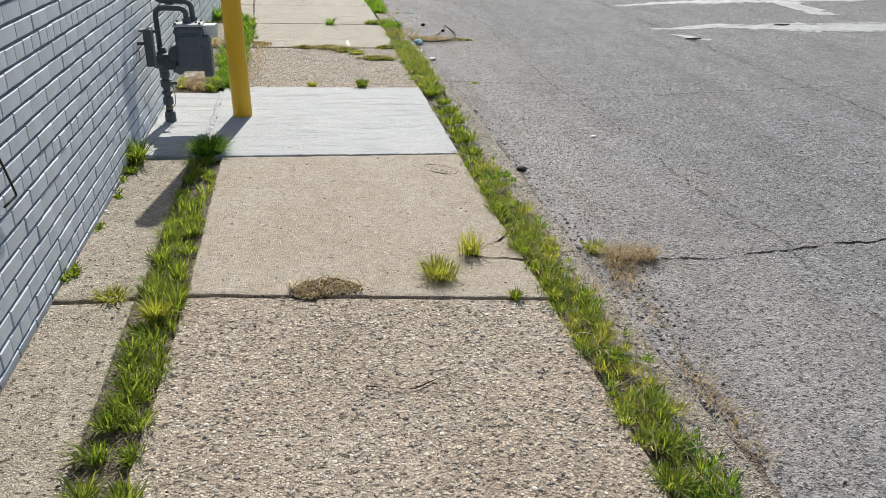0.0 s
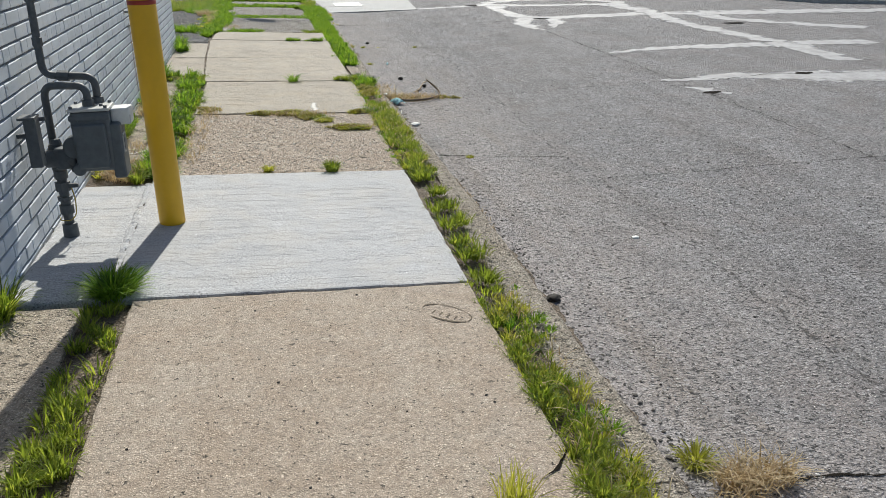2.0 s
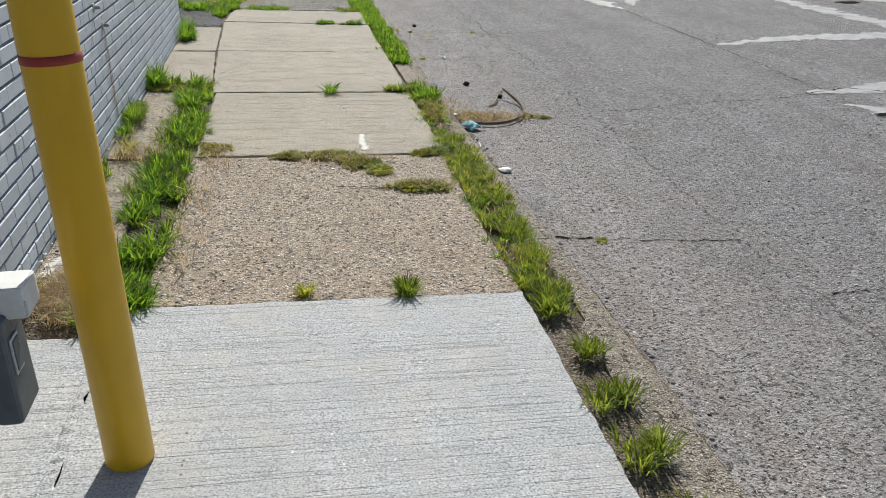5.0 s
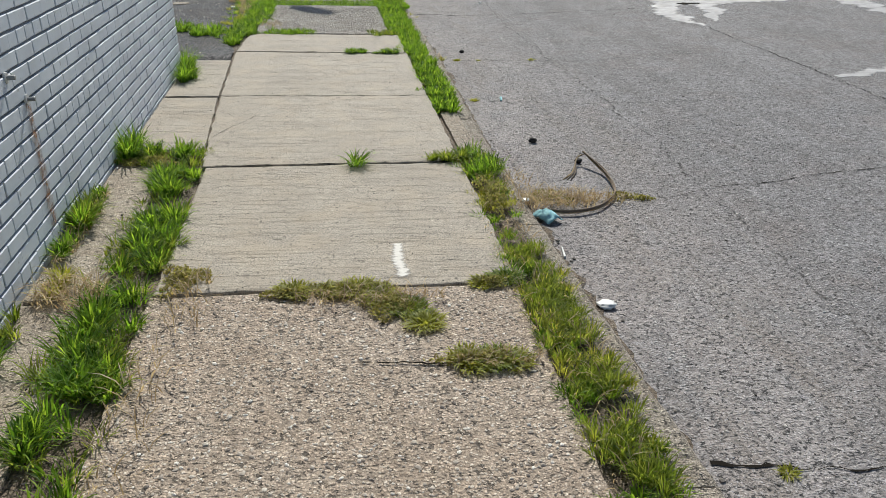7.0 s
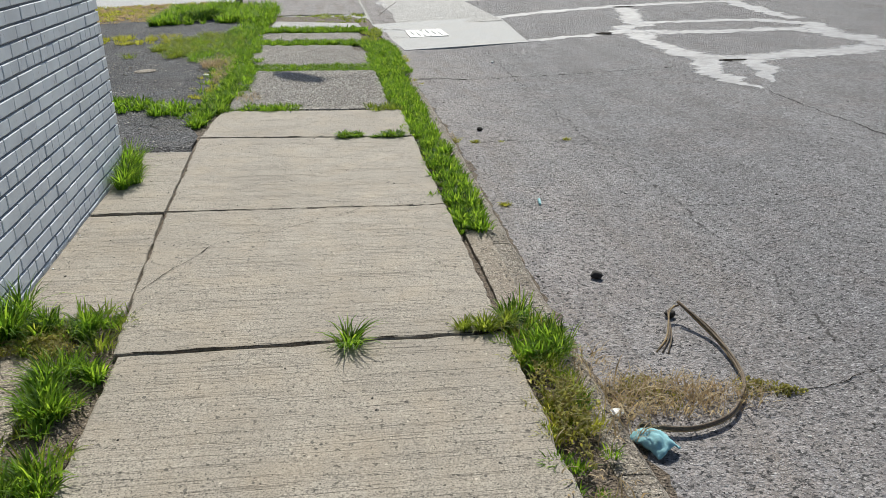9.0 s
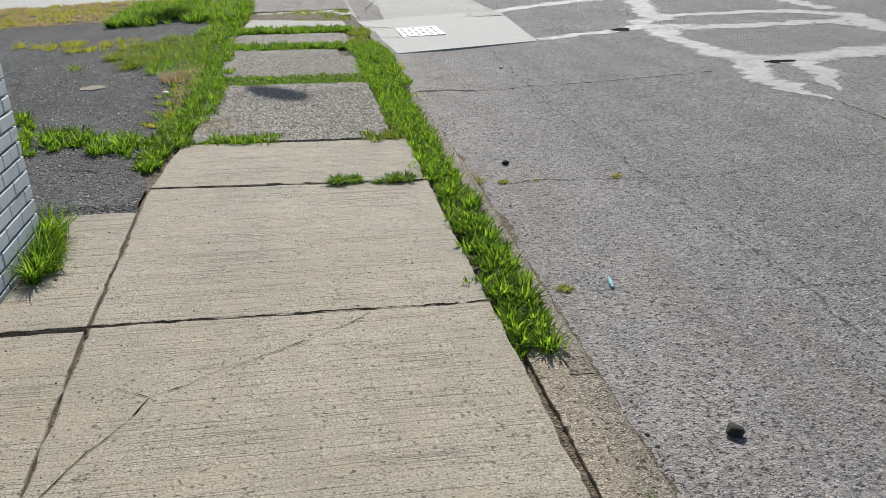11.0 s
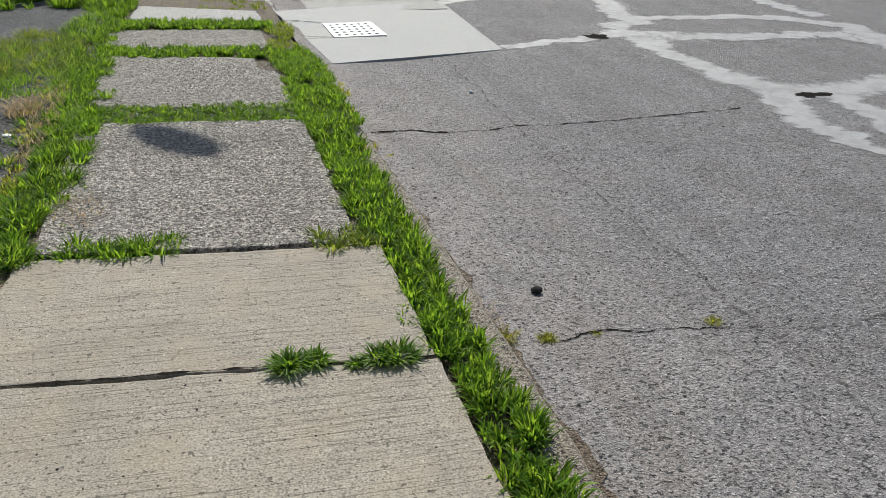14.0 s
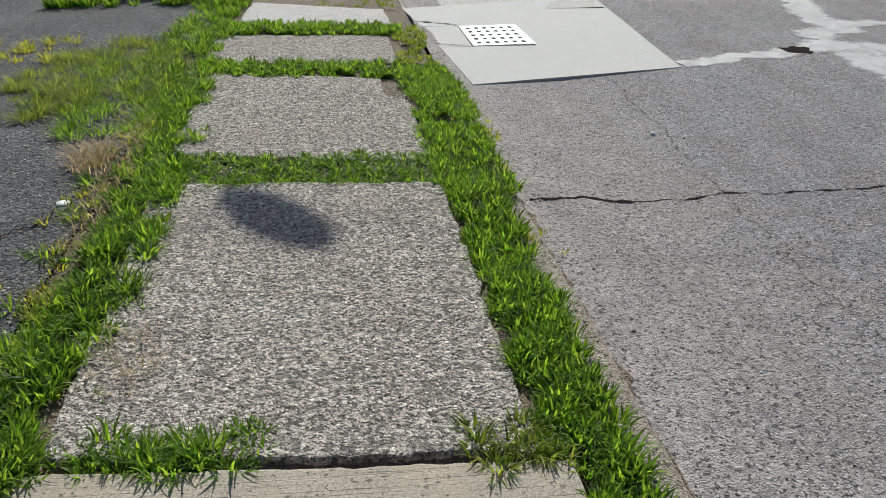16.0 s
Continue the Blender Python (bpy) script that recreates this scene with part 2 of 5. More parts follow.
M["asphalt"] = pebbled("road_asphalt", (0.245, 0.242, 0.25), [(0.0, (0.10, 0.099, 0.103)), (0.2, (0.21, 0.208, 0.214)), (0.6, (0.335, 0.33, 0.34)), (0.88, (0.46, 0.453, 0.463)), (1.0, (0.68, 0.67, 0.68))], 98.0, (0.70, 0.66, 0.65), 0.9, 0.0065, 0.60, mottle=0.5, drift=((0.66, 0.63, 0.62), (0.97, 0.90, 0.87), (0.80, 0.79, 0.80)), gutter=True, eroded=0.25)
M["old_asphalt"] = pebbled("old_dark_asphalt", (0.12, 0.124, 0.132), [(0.0, (0.05, 0.05, 0.055)), (0.5, (0.19, 0.195, 0.205)), (0.85, (0.30, 0.30, 0.31)), (1.0, (0.5, 0.5, 0.5))], 62.0, (0.5, 0.5, 0.52), 1.0, 0.02, 0.56, drift=((0.5, 0.5, 0.5), (1.0, 0.9, 0.8), (1.45, 1.42, 1.4)))
M["curb"] = pebbled("curb_concrete", (0.42, 0.375, 0.31), [(0.0, (0.2, 0.165, 0.13)), (0.5, (0.45, 0.405, 0.345)), (0.95, (0.66, 0.61, 0.55))], 110.0, (0.55, 0.47, 0.39), 1.0, 0.014, 0.60)
M["pale"] = pebbled("pale_worn_concrete", (0.46, 0.45, 0.43), [(0.0, (0.28, 0.27, 0.26)), (0.5, (0.48, 0.47, 0.45)), (0.95, (0.66, 0.65, 0.63))], 90.0, (0.72, 0.70, 0.68), 0.6, 0.008)


def plain(name, colour, rough=0.6, vary=0.25, scale=40.0, bump=0.15, metal=0.0, island=False, spec=0.5):
    k = Nodes(name)
    d = tuple(v * (1 - vary) for v in colour)
    col = k.mix(k.ramp(k.noise(scale, 4.0, 0.6), [(0.35, 0.0), (0.7, 1.0)]), colour, d)
    col = k.mix(k.ramp(k.noise(scale * 0.12, 3.0), [(0.4, 0.0), (0.65, 0.6)]), col, d)
    return k.finish(col, rough, k.noise(scale * 4, 3.0), bump, 0.002, Metallic=metal, Specular_IOR_Level=spec)


def bladed(name, stops, rough=0.5, glow=(1.7, 1.5, 0.5), front=(0.42, 0.46, 0.42)):
    k = Nodes(name)
    r = k.random(True)
    col = k.ramp(r, stops)
    col = k.mix(k.ramp(k.noise(2.2, 3.0), [(0.4, 0.0), (0.65, 0.55)]), col, stops[-1][1])
    # darker clumps: shade in the gaps between tufts, put into blade colour
    col = k.mix(k.ramp(k.noise(17.0, 2.0), [(0.40, 0.0), (0.62, 0.4)]), col, stops[0][1])
    m = k.finish(k.mix(1.0, col, front, "MULTIPLY"), rough, Specular_IOR_Level=0.25)
    tr = k.t.nodes.new("ShaderNodeBsdfTranslucent")
    k.put(tr, "Color", k.mix(1.0, col, glow, "MULTIPLY"))
    add = k.t.nodes.new("ShaderNodeMixShader")
    k.put(add, 0, 0.52)
    out = k.t.nodes["Material Output"]
    k.t.links.new(k.b.outputs[0], add.inputs[1])
    k.t.links.new(tr.outputs[0], add.inputs[2])
    k.t.links.new(add.outputs[0], out.inputs[0])
    return m


M["soil"] = pebbled("dry_soil", (0.17, 0.132, 0.095), [(0.0, (0.06, 0.046, 0.033)), (0.5, (0.19, 0.15, 0.11)), (0.95, (0.42, 0.36, 0.29))], 90.0, (0.6, 0.5, 0.42), 1.0, 0.01)
k = Nodes("faint_seam")
k.finish(k.mix(k.noise(90.0, 2.0), (0.07, 0.066, 0.062), (0.14, 0.132, 0.126)), 0.95, Specular_IOR_Level=0.05)
M["seam"] = k.veil(k.math("MULTIPLY", k.ramp(k.across(), [(0.1, 0.0), (0.8, 0.9)]), k.ramp(k.noise(24.0, 4.0, 0.7), [(0.42, 0.05), (0.60, 0.9)])))
M["groove"] = plain("worn_groove", (0.19, 0.16, 0.125), 0.95, 0.4, 80.0, 0.4, spec=0.05)
M["crack"] = plain("crack_dirt", (0.022, 0.019, 0.016), 0.95, 0.4, 80.0, 0.4, spec=0.02)
k = Nodes("broken_sealant")
# the sealant's sky sheen is put into this pale colour
pale_sheen = k.mix(k.ramp(k.noise(120.0, 2.0, 0.6), [(0.36, 0.8), (0.5, 0.0)]), (0.42, 0.42, 0.435), (0.30, 0.30, 0.307))
worn = k.ramp(k.noise(5.5, 5.0, 0.7), [(0.44, 0.0), (0.58, 0.85)])
k.finish(k.mix(worn, pale_sheen, (0.315, 0.31, 0.312)), k.ramp(k.noise(9.0, 3.0), [(0.4, 0.55), (0.6, 0.8)]), k.noise(80.0, 3.0), 0.7, 0.008)
torn = k.math("ADD", k.across(), k.math("MULTIPLY", k.math("SUBTRACT", k.noise(2.4, 4.0, 0.6), 0.5), 1.6))
M["seal"] = k.veil(k.ramp(torn, [(0.22, 0.0), (0.58, 0.85)]))
# very dark first stops of green and lush paint in shade between blades
M["green"] = bladed("green_grass", [(0.0, (0.05, 0.095, 0.015)), (0.4, (0.20, 0.30, 0.04)), (0.8, (0.42, 0.47, 0.11)), (1.0, (0.31, 0.38, 0.08))], 0.55, (1.5, 1.42, 0.8), (0.7, 0.72, 0.62))
M["lush"] = bladed("lush_grass", [(0.0, (0.025, 0.065, 0.01)), (0.45, (0.13, 0.27, 0.03)), (0.8, (0.36, 0.50, 0.08)), (1.0, (0.22, 0.38, 0.05))], 0.55, (1.65, 1.6, 0.85), (0.7, 0.74, 0.66))
M["olive"] = bladed("olive_grass", [(0.0, (0.17, 0.19, 0.035)), (0.4, (0.36, 0.38, 0.07)), (0.8, (0.46, 0.43, 0.16)), (1.0, (0.38, 0.39, 0.12))], 0.5, (1.75, 1.7, 0.8), (0.75, 0.77, 0.66))
M["straw"] = bladed("dry_straw", [(0.0, (0.32, 0.245, 0.145)), (0.5, (0.52, 0.42, 0.26)), (0.85, (0.66, 0.58, 0.41)), (1.0, (0.44, 0.35, 0.22))], 0.6, (1.25, 1.15, 0.95), (1.0, 1.0, 1.0))
k = Nodes("worn_white_paint")
k.finish(k.mix(k.noise(60.0, 3.0), (0.70, 0.69, 0.66), (0.52, 0.50, 0.46)), 0.7)
brushed = k.math("ADD", k.math("MULTIPLY", k.across(), 0.4), k.noise(1.0, 4.0, 0.7, k.stretch(14.0, 70.0, 1.0)))
M["chalk"] = k.veil(k.ramp(brushed, [(0.58, 0.0), (0.80, 0.85)]))
k = Nodes("rust_wash")
k.finish(k.mix(k.noise(40.0, 3.0), (0.16, 0.06, 0.025), (0.36, 0.18, 0.075)), 0.9)
M["rust_wash"] = k.veil(k.math("MULTIPLY", k.ramp(k.across(), [(0.0, 0.0), (0.7, 1.0)]), k.ramp(k.noise(26.0, 4.0, 0.7), [(0.42, 0.1), (0.62, 0.9)])))
M["mat"] = bladed("matted_weed", [(0.0, (0.17, 0.15, 0.06)), (0.35, (0.33, 0.35, 0.085)), (0.7, (0.52, 0.52, 0.18)), (1.0, (0.42, 0.34, 0.18))], 0.6, (1.2, 1.15, 0.7), (0.8, 0.8, 0.75))


def brick_paint():
    k = Nodes("painted_brick")
    r = k.random()
    r2 = k.random(True)
    base = k.mix(r2, (0.515, 0.565, 0.62), (0.585, 0.635, 0.685))
    base = k.mix(k.math("MULTIPLY", r, 0.5), base, (0.51, 0.55, 0.60))
    stain = k.ramp(k.noise(1.6, 5.0, 0.65, k.stretch(1.0, 2.2, 0.7)), [(0.42, 0.0), (0.7, 0.5)])
    col = k.mix(stain, base, (0.38, 0.40, 0.43))
    chips = k.ramp(k.noise(22.0, 4.0, 0.6), [(0.66, 0.0), (0.70, 1.0)])
    col = k.mix(k.math("MULTIPLY", chips, 0.5), col, (0.22, 0.20, 0.19))
    h = k.math("ADD", k.noise(60.0, 4.0, 0.6), k.math("MULTIPLY", k.noise(260.0, 2.0), 0.4))
    return k.finish(col, 0.62, h, 0.35, 0.003)


M["brick"] = brick_paint()
# same paint as the bricks, darkened: joint shadow put into the colour
M["mortar"] = plain("shaded_mortar", (0.26, 0.28, 0.305), 0.85, 0.4, 60.0, 0.5)
M["yellow"] = plain("yellow_plastic", (0.74, 0.43, 0.012), 0.42, 0.10, 12.0, 0.05)
M["red"] = plain("red_tape", (0.36, 0.035, 0.02), 0.45, 0.15, 30.0, 0.05)
M["meter"] = plain("grey_enamel", (0.115, 0.135, 0.15), 0.5, 0.3, 30.0, 0.12)
M["pipe"] = plain("painted_iron_pipe", (0.10, 0.115, 0.128), 0.55, 0.35, 60.0, 0.3)
M["alu"] = plain("weathered_cover", (0.55, 0.56, 0.55), 0.4, 0.2, 40.0, 0.1)
M["white"] = plain("white_plastic", (0.72, 0.73, 0.71), 0.5, 0.1, 60.0, 0.1)
M["white_iron"] = plain("painted_grate", (0.66, 0.66, 0.64), 0.5, 0.15, 50.0, 0.15)
M["black"] = plain("black_rubber", (0.018, 0.018, 0.018), 0.7, 0.3, 50.0, 0.4)
M["cloth"] = plain("blue_cloth", (0.30, 0.60, 0.66), 0.8, 0.3, 40.0, 0.4)
M["rope"] = plain("frayed_rope", (0.25, 0.19, 0.135), 0.9, 0.55, 160.0, 0.8)
M["steel"] = plain("galvanised_steel", (0.35, 0.36, 0.36), 0.45, 0.25, 60.0, 0.15, 0.8)
M["dark_steel"] = plain("dark_post", (0.03, 0.045, 0.035), 0.6, 0.3, 60.0, 0.2)
M["wire"] = plain("yellow_wire", (0.45, 0.33, 0.06), 0.5, 0.2, 60.0, 0.1)
M["stone"] = plain("loose_stone", (0.19, 0.172, 0.155), 0.9, 0.5, 120.0, 0.6)
M["dark_stone"] = plain("dark_lump", (0.05, 0.045, 0.04), 0.9, 0.5, 120.0, 0.6)


def mixed_stones(name, stops):
    k = Nodes(name)
    col = k.mix(k.ramp(k.noise(220.0, 2.0), [(0.4, 0.0), (0.65, 0.45)]), k.ramp(k.random(True), stops), (0.22, 0.19, 0.165))
    return k.finish(col, 0.8, k.noise(400.0, 2.0), 0.3, 0.001)


M["set_stones"] = mixed_stones("mixed_set_stones", [(0.0, (0.12, 0.10, 0.085)), (0.15, (0.30, 0.26, 0.22)), (0.5, (0.44, 0.39, 0.33)), (0.8, (0.60, 0.55, 0.48)), (1.0, (0.82, 0.79, 0.73))])
M["road_stones"] = mixed_stones("mixed_road_stones", [(0.0, (0.05, 0.05, 0.05)), (0.3, (0.16, 0.155, 0.152)), (0.6, (0.35, 0.343, 0.337)), (0.85, (0.48, 0.46, 0.44)), (1.0, (0.75, 0.73, 0.70))])
M["clay"] = plain("moss_and_dirt", (0.24, 0.175, 0.085), 0.95, 0.6, 90.0, 0.8)


# ---- building helpers ----
def mesh_ob(name, verts, faces, material, parent=None, label="", smooth=False):
    me = bpy.data.meshes.new(name)
    me.from_pydata([tuple(v) for v in verts], [], [tuple(f) for f in faces])
    me.materials.append(material)
    if smooth:
        me.polygons.foreach_set("use_smooth", [True] * len(me.polygons))
    me.update()
    ob = new(name, me)
    if parent is not None:
        ob.parent = parent
    if label:
        ob["label"] = label
    return ob


def part(name, bm, material, parent=None, label="", smooth=False):
    me = bpy.data.meshes.new(name)
    bmesh.ops.recalc_face_normals(bm, faces=bm.faces)
    bm.to_mesh(me)
    bm.free()
    me.materials.append(material)
    if smooth:
        me.polygons.foreach_set("use_smooth", [True] * len(me.polygons))
    ob = new(name, me)
    if parent is not None:
        ob.parent = parent
    if label:
        ob["label"] = label
    return ob


def box(size, at=(0, 0, 0), bevel=0.0, segments=2, turn=(0, 0, 0), taper=1.0):
    bm = bmesh.new()
    bmesh.ops.create_cube(bm, size=1)
    for v in bm.verts:
        k = taper if v.co.z > 0 else 1.0
        v.co = Vector((v.co.x * size[0] * k, v.co.y * size[1] * k, v.co.z * size[2]))
    if bevel:
        bmesh.ops.bevel(bm, geom=bm.edges[:], offset=bevel, segments=segments, affect="EDGES", profile=0.6)
    bmesh.ops.transform(bm, matrix=pose(*at, *turn), verts=bm.verts)
    return bm


def join(*bms):
    out = bms[0]
    for b in bms[1:]:
        me = bpy.data.meshes.new("tmp")
        b.to_mesh(me)
        b.free()
        out.from_mesh(me)
        bpy.data.meshes.remove(me)
    return out


def rod(a, b, r, r2=None, sides=20, bevel=0.0):
    a, b = Vector(a), Vector(b)
    bm = bmesh.new()
    bmesh.ops.create_cone(bm, cap_ends=True, segments=sides, radius1=r, radius2=r if r2 is None else r2, depth=(b - a).length)
    if bevel:
        rims = [e for e in bm.edges if abs(e.verts[0].co.z - e.verts[1].co.z) < 1e-6]
        bmesh.ops.bevel(bm, geom=rims, offset=bevel, segments=3, affect="EDGES", profile=0.5)
    q = (b - a).to_track_quat("Z", "Y").to_matrix().to_4x4()
    bmesh.ops.transform(bm, matrix=Matrix.Translation((a + b) / 2) @ q, verts=bm.verts)
    return bm


def tube(points, r, sides=14, bend=0.05, steps=6):
    """A pipe along a line of points with rounded bends."""
    p = [Vector(v) for v in points]
    line = [p[0]]
    for a, b, c in zip(p, p[1:], p[2:]):
        k = min(bend, (b - a).length * 0.48, (c - b).length * 0.48)
        s, e = b + (a - b).normalized() * k, b + (c - b).normalized() * k
        for i in range(steps + 1):
            u = i / steps
            line.append((1 - u) ** 2 * s + 2 * u * (1 - u) * b + u * u * e)
    line.append(p[-1])
    bm, rings, up = bmesh.new(), [], None
    for i, q in enumerate(line):
        d = (line[min(i + 1, len(line) - 1)] - line[max(i - 1, 0)]).normalized()
        if up is None:
            up = d.orthogonal().normalized()
        up = (up - d * up.dot(d)).normalized()
        side = d.cross(up)
        rad = r(i / (len(line) - 1)) if callable(r) else r
        rings.append([bm.verts.new(q + rad * (math.cos(w) * up + math.sin(w) * side)) for w in [2 * math.pi * j / sides for j in range(sides)]])
    for a, b in zip(rings, rings[1:]):
        for j in range(sides):
            bm.faces.new((a[j], a[(j + 1) % sides], b[(j + 1) % sides], b[j]))
    bm.faces.new(rings[0]), bm.faces.new(rings[-1])
    return bm


def thing(name, label, category, group="", kind="", at=(0, 0, 0)):
    ob = new(name)
    ob.location = at
    return tagged(ob, label, category, group, kind)


SLOPE = 0.042


def side_z(x):
    return -SLOPE * min(x, 0.0)


def road_z(x, y=0.0):
    k = min(max((x - 0.33) / 0.8, 0.0), 1.0)
    far = min(max((y - 18.0) / 5.0, 0.0), 1.0)
    return -0.125 - 0.035 * k + 0.03 * far


def wob(x, y, s=1.0, seed=0.0):
    return noise.noise(Vector((x * s, y * s, seed)))

# ---- ground, road and walk ----
def sheet(name, xs, ys, zf, material, label, category, kind="structure"):
    verts = [(x, y, zf(x, y)) for y in ys for x in xs]
    n = len(xs)
    faces = [(j * n + i, j * n + i + 1, (j + 1) * n + i + 1, (j + 1) * n + i) for j in range(len(ys) - 1) for i in range(n - 1)]
    return tagged(mesh_ob(name, verts, faces, material), label, category, kind=kind)


sheet("ground", [-600, -60, 0, 60, 600], [-600, -60, 0, 60, 600], lambda x, y: -0.32, M["soil"], "bare brown soil under the whole place", "ground")
rx = [0.30, 0.42, 0.55, 0.7, 0.9, 1.2, 1.6, 2.2, 3, 4, 5.5, 8, 12, 20, 40]
ry = [-20, -5] + [0.5 * i for i in range(0, 62)] + [34, 40, 60]
sheet("road", rx, ry, lambda x, y: road_z(x, y) + 0.006 * wob(x, y, 0.7), M["asphalt"], "worn grey asphalt road with coarse stones showing", "road")
sheet("cross_street", [-40, -12, -6, -3.2, -2, -1, 0.299], [24.2, 25, 26, 28, 31, 36, 60], lambda x, y: -0.10 + 0.004 * wob(x, y, 0.8), M["pale"], "pale worn concrete of the crossing street", "road")
sheet("verge_soil", [-40, -8, -4, -2.2, -1.9, -1.6, -1.4, -0.7, 0.0, 0.06, 0.12, 0.205, 0.27], [-5, 0] + [0.6 * i for i in range(1, 40)] + [24.4], lambda x, y: side_z(max(x, -2.2)) - 0.024 - (0.03 if x > 0.05 else 0.0) - (0.05 if x > 0.25 else 0.0) + 0.008 * wob(x, y, 5.0), M["soil"], "dry soil between the slabs and along the curb", "ground")


def slab(corners, material, name, parent, thick=0.10, seed=0, lift=0.0, rough=0.005, step=0.07, tilt=(0.0, 0.0)):
    """A paving slab with a slightly broken outline and a worn edge. corners: near-left, near-right, far-right, far-left."""
    rim = []
    cx = sum(c[0] for c in corners) / len(corners)
    cy = sum(c[1] for c in corners) / len(corners)
    for (ax, ay), (bx, by) in zip(corners, list(corners[1:]) + [corners[0]]):
        n = max(2, int(math.hypot(bx - ax, by - ay) / step))
        for i in range(n):
            u = i / n
            x, y = ax + (bx - ax) * u, ay + (by - ay) * u
            w = rough * (wob(x, y, 6.0, seed) + 0.8 * wob(x, y, 21.0, seed + 4))
            d = math.hypot(x - cx, y - cy)
            rim.append((x + (x - cx) / d * w, y + (y - cy) / d * w))

    def top(x, y):
        return side_z(x) + lift + tilt[0] * (x - cx) + tilt[1] * (y - cy)

    def ring(inset, drop):
        out = []
        for x, y in rim:
            d = math.hypot(x - cx, y - cy)
            out.append((x - (x - cx) / d * inset, y - (y - cy) / d * inset, top(x, y) - drop))
        return out
    n = len(rim)
    verts = ring(0.012, 0.0) + ring(0.003, 0.002) + ring(0.0, 0.008) + ring(0.0, thick)
    faces = [tuple(range(n))]
    for k in range(3):
        for i in range(n):
            j = (i + 1) % n
            faces.append((k * n + i, (k + 1) * n + i, (k + 1) * n + j, k * n + j))
    ob = mesh_ob(name, verts, faces, material, parent)
    return ob


pavement = tagged(new("pavement"), "concrete sidewalk of differing worn slabs with weedy joints", "sidewalk", kind="structure")
G = 0.006
# near edge (left, right), far edge (left, right), left x near and far, material, lift
ROWS = [
    (1.2, 1.2, 3.25, 3.2, -1.43, -1.43, "aggregate", 0.0),
    (3.25, 3.2, 5.23, 5.08, -1.43, -1.37, "aggregate", -0.006),
    (5.23, 5.08, 7.0, 7.0, -1.37, -1.37, "tan", 0.0),
    (7.0, 7.0, 8.82, 8.81, -1.465, -1.48, "fresh", 0.004),
    (8.82, 8.81, 10.62, 10.63, -1.40, -1.38, "aggregate", -0.006),
    (10.62, 10.63, 12.15, 12.17, -1.37, -1.36, "beige", 0.0),
    (12.15, 12.17, 13.77, 13.74, -1.38, -1.45, "beige", 0.002),
    (13.77, 13.72, 15.46, 15.36, -1.45, -1.49, "beige", 0.0),
    (15.46, 15.36, 16.40, 16.33, -1.49, -1.43, "beige", 0.002),
    (16.45, 16.365, 18.44, 18.42, -1.37, -1.40, "grey_aggregate", 0.004),
    (18.86, 18.74, 20.60, 20.44, -1.40, -1.47, "grey_aggregate", 0.0),
    (20.90, 20.94, 21.92, 21.96, -1.43, -1.51, "grey_aggregate", -0.008),
    (22.38, 22.42, 23.5, 23.2, -1.35, -1.3, "pale", -0.004),
]
for i, (nl, nr, fl, fr, lx0, lx1, mat, lift) in enumerate(ROWS):
    rxn, rxf = (0.0, 0.0) if i < 3 else ((0.005, 0.02) if i == 3 else ((0.02, 0.03) if i == 4 else ((0.045, 0.05) if i < 9 else (-0.03, -0.03))))
    if i == 12:
        rxn, rxf = 0.04, 0.02
    g = G if i < 9 else 0.0
    corners = [(lx0 + g, nl + g), (rxn, nr + g), (rxf, fr - g), (lx1 + g, fl - g)]
    if i == 10:
        # a broken-off corner filled with grass
        corners = corners[:2] + [(-0.05, 19.90), (-0.19, 20.02), (-0.20, 20.46)] + corners[3:]
    slab(corners, M[mat], "slab", pavement, seed=i, lift=lift, rough=0.011 if i < 9 else 0.022, step=0.035)
# the narrow strip between the walk and the wall
WALL_X = -1.845
STRIP = [
    (0.5, 3.2, -1.56, "strip_concrete", 0.0), (3.22, 5.21, -1.54, "strip_concrete", -0.004), (5.222, 6.97, -1.53, "strip_concrete", 0.0),
    (7.0, 8.62, -1.475, "fresh", 0.006), (8.9, 10.6, -1.56, "strip_concrete", -0.008), (10.62, 12.3, -1.56, "strip_concrete", -0.006),
    (12.48, 13.75, -1.396, "beige", 0.0), (13.77, 15.08, -1.453, "beige", 0.0),
]
for i, (y0, y1, xr, mat, lift) in enumerate(STRIP):
    far = -1.485 if i == 7 else (-1.453 if i == 6 else (-1.49 if i == 3 else xr))
    slab([(WALL_X + 0.012, y0 + G), (xr - G, y0 + G), (far - G, y1 - G), (WALL_X + 0.012, y1 - G)], M[mat], "slab", pavement, seed=20 + i, lift=lift, rough=0.011, step=0.035)
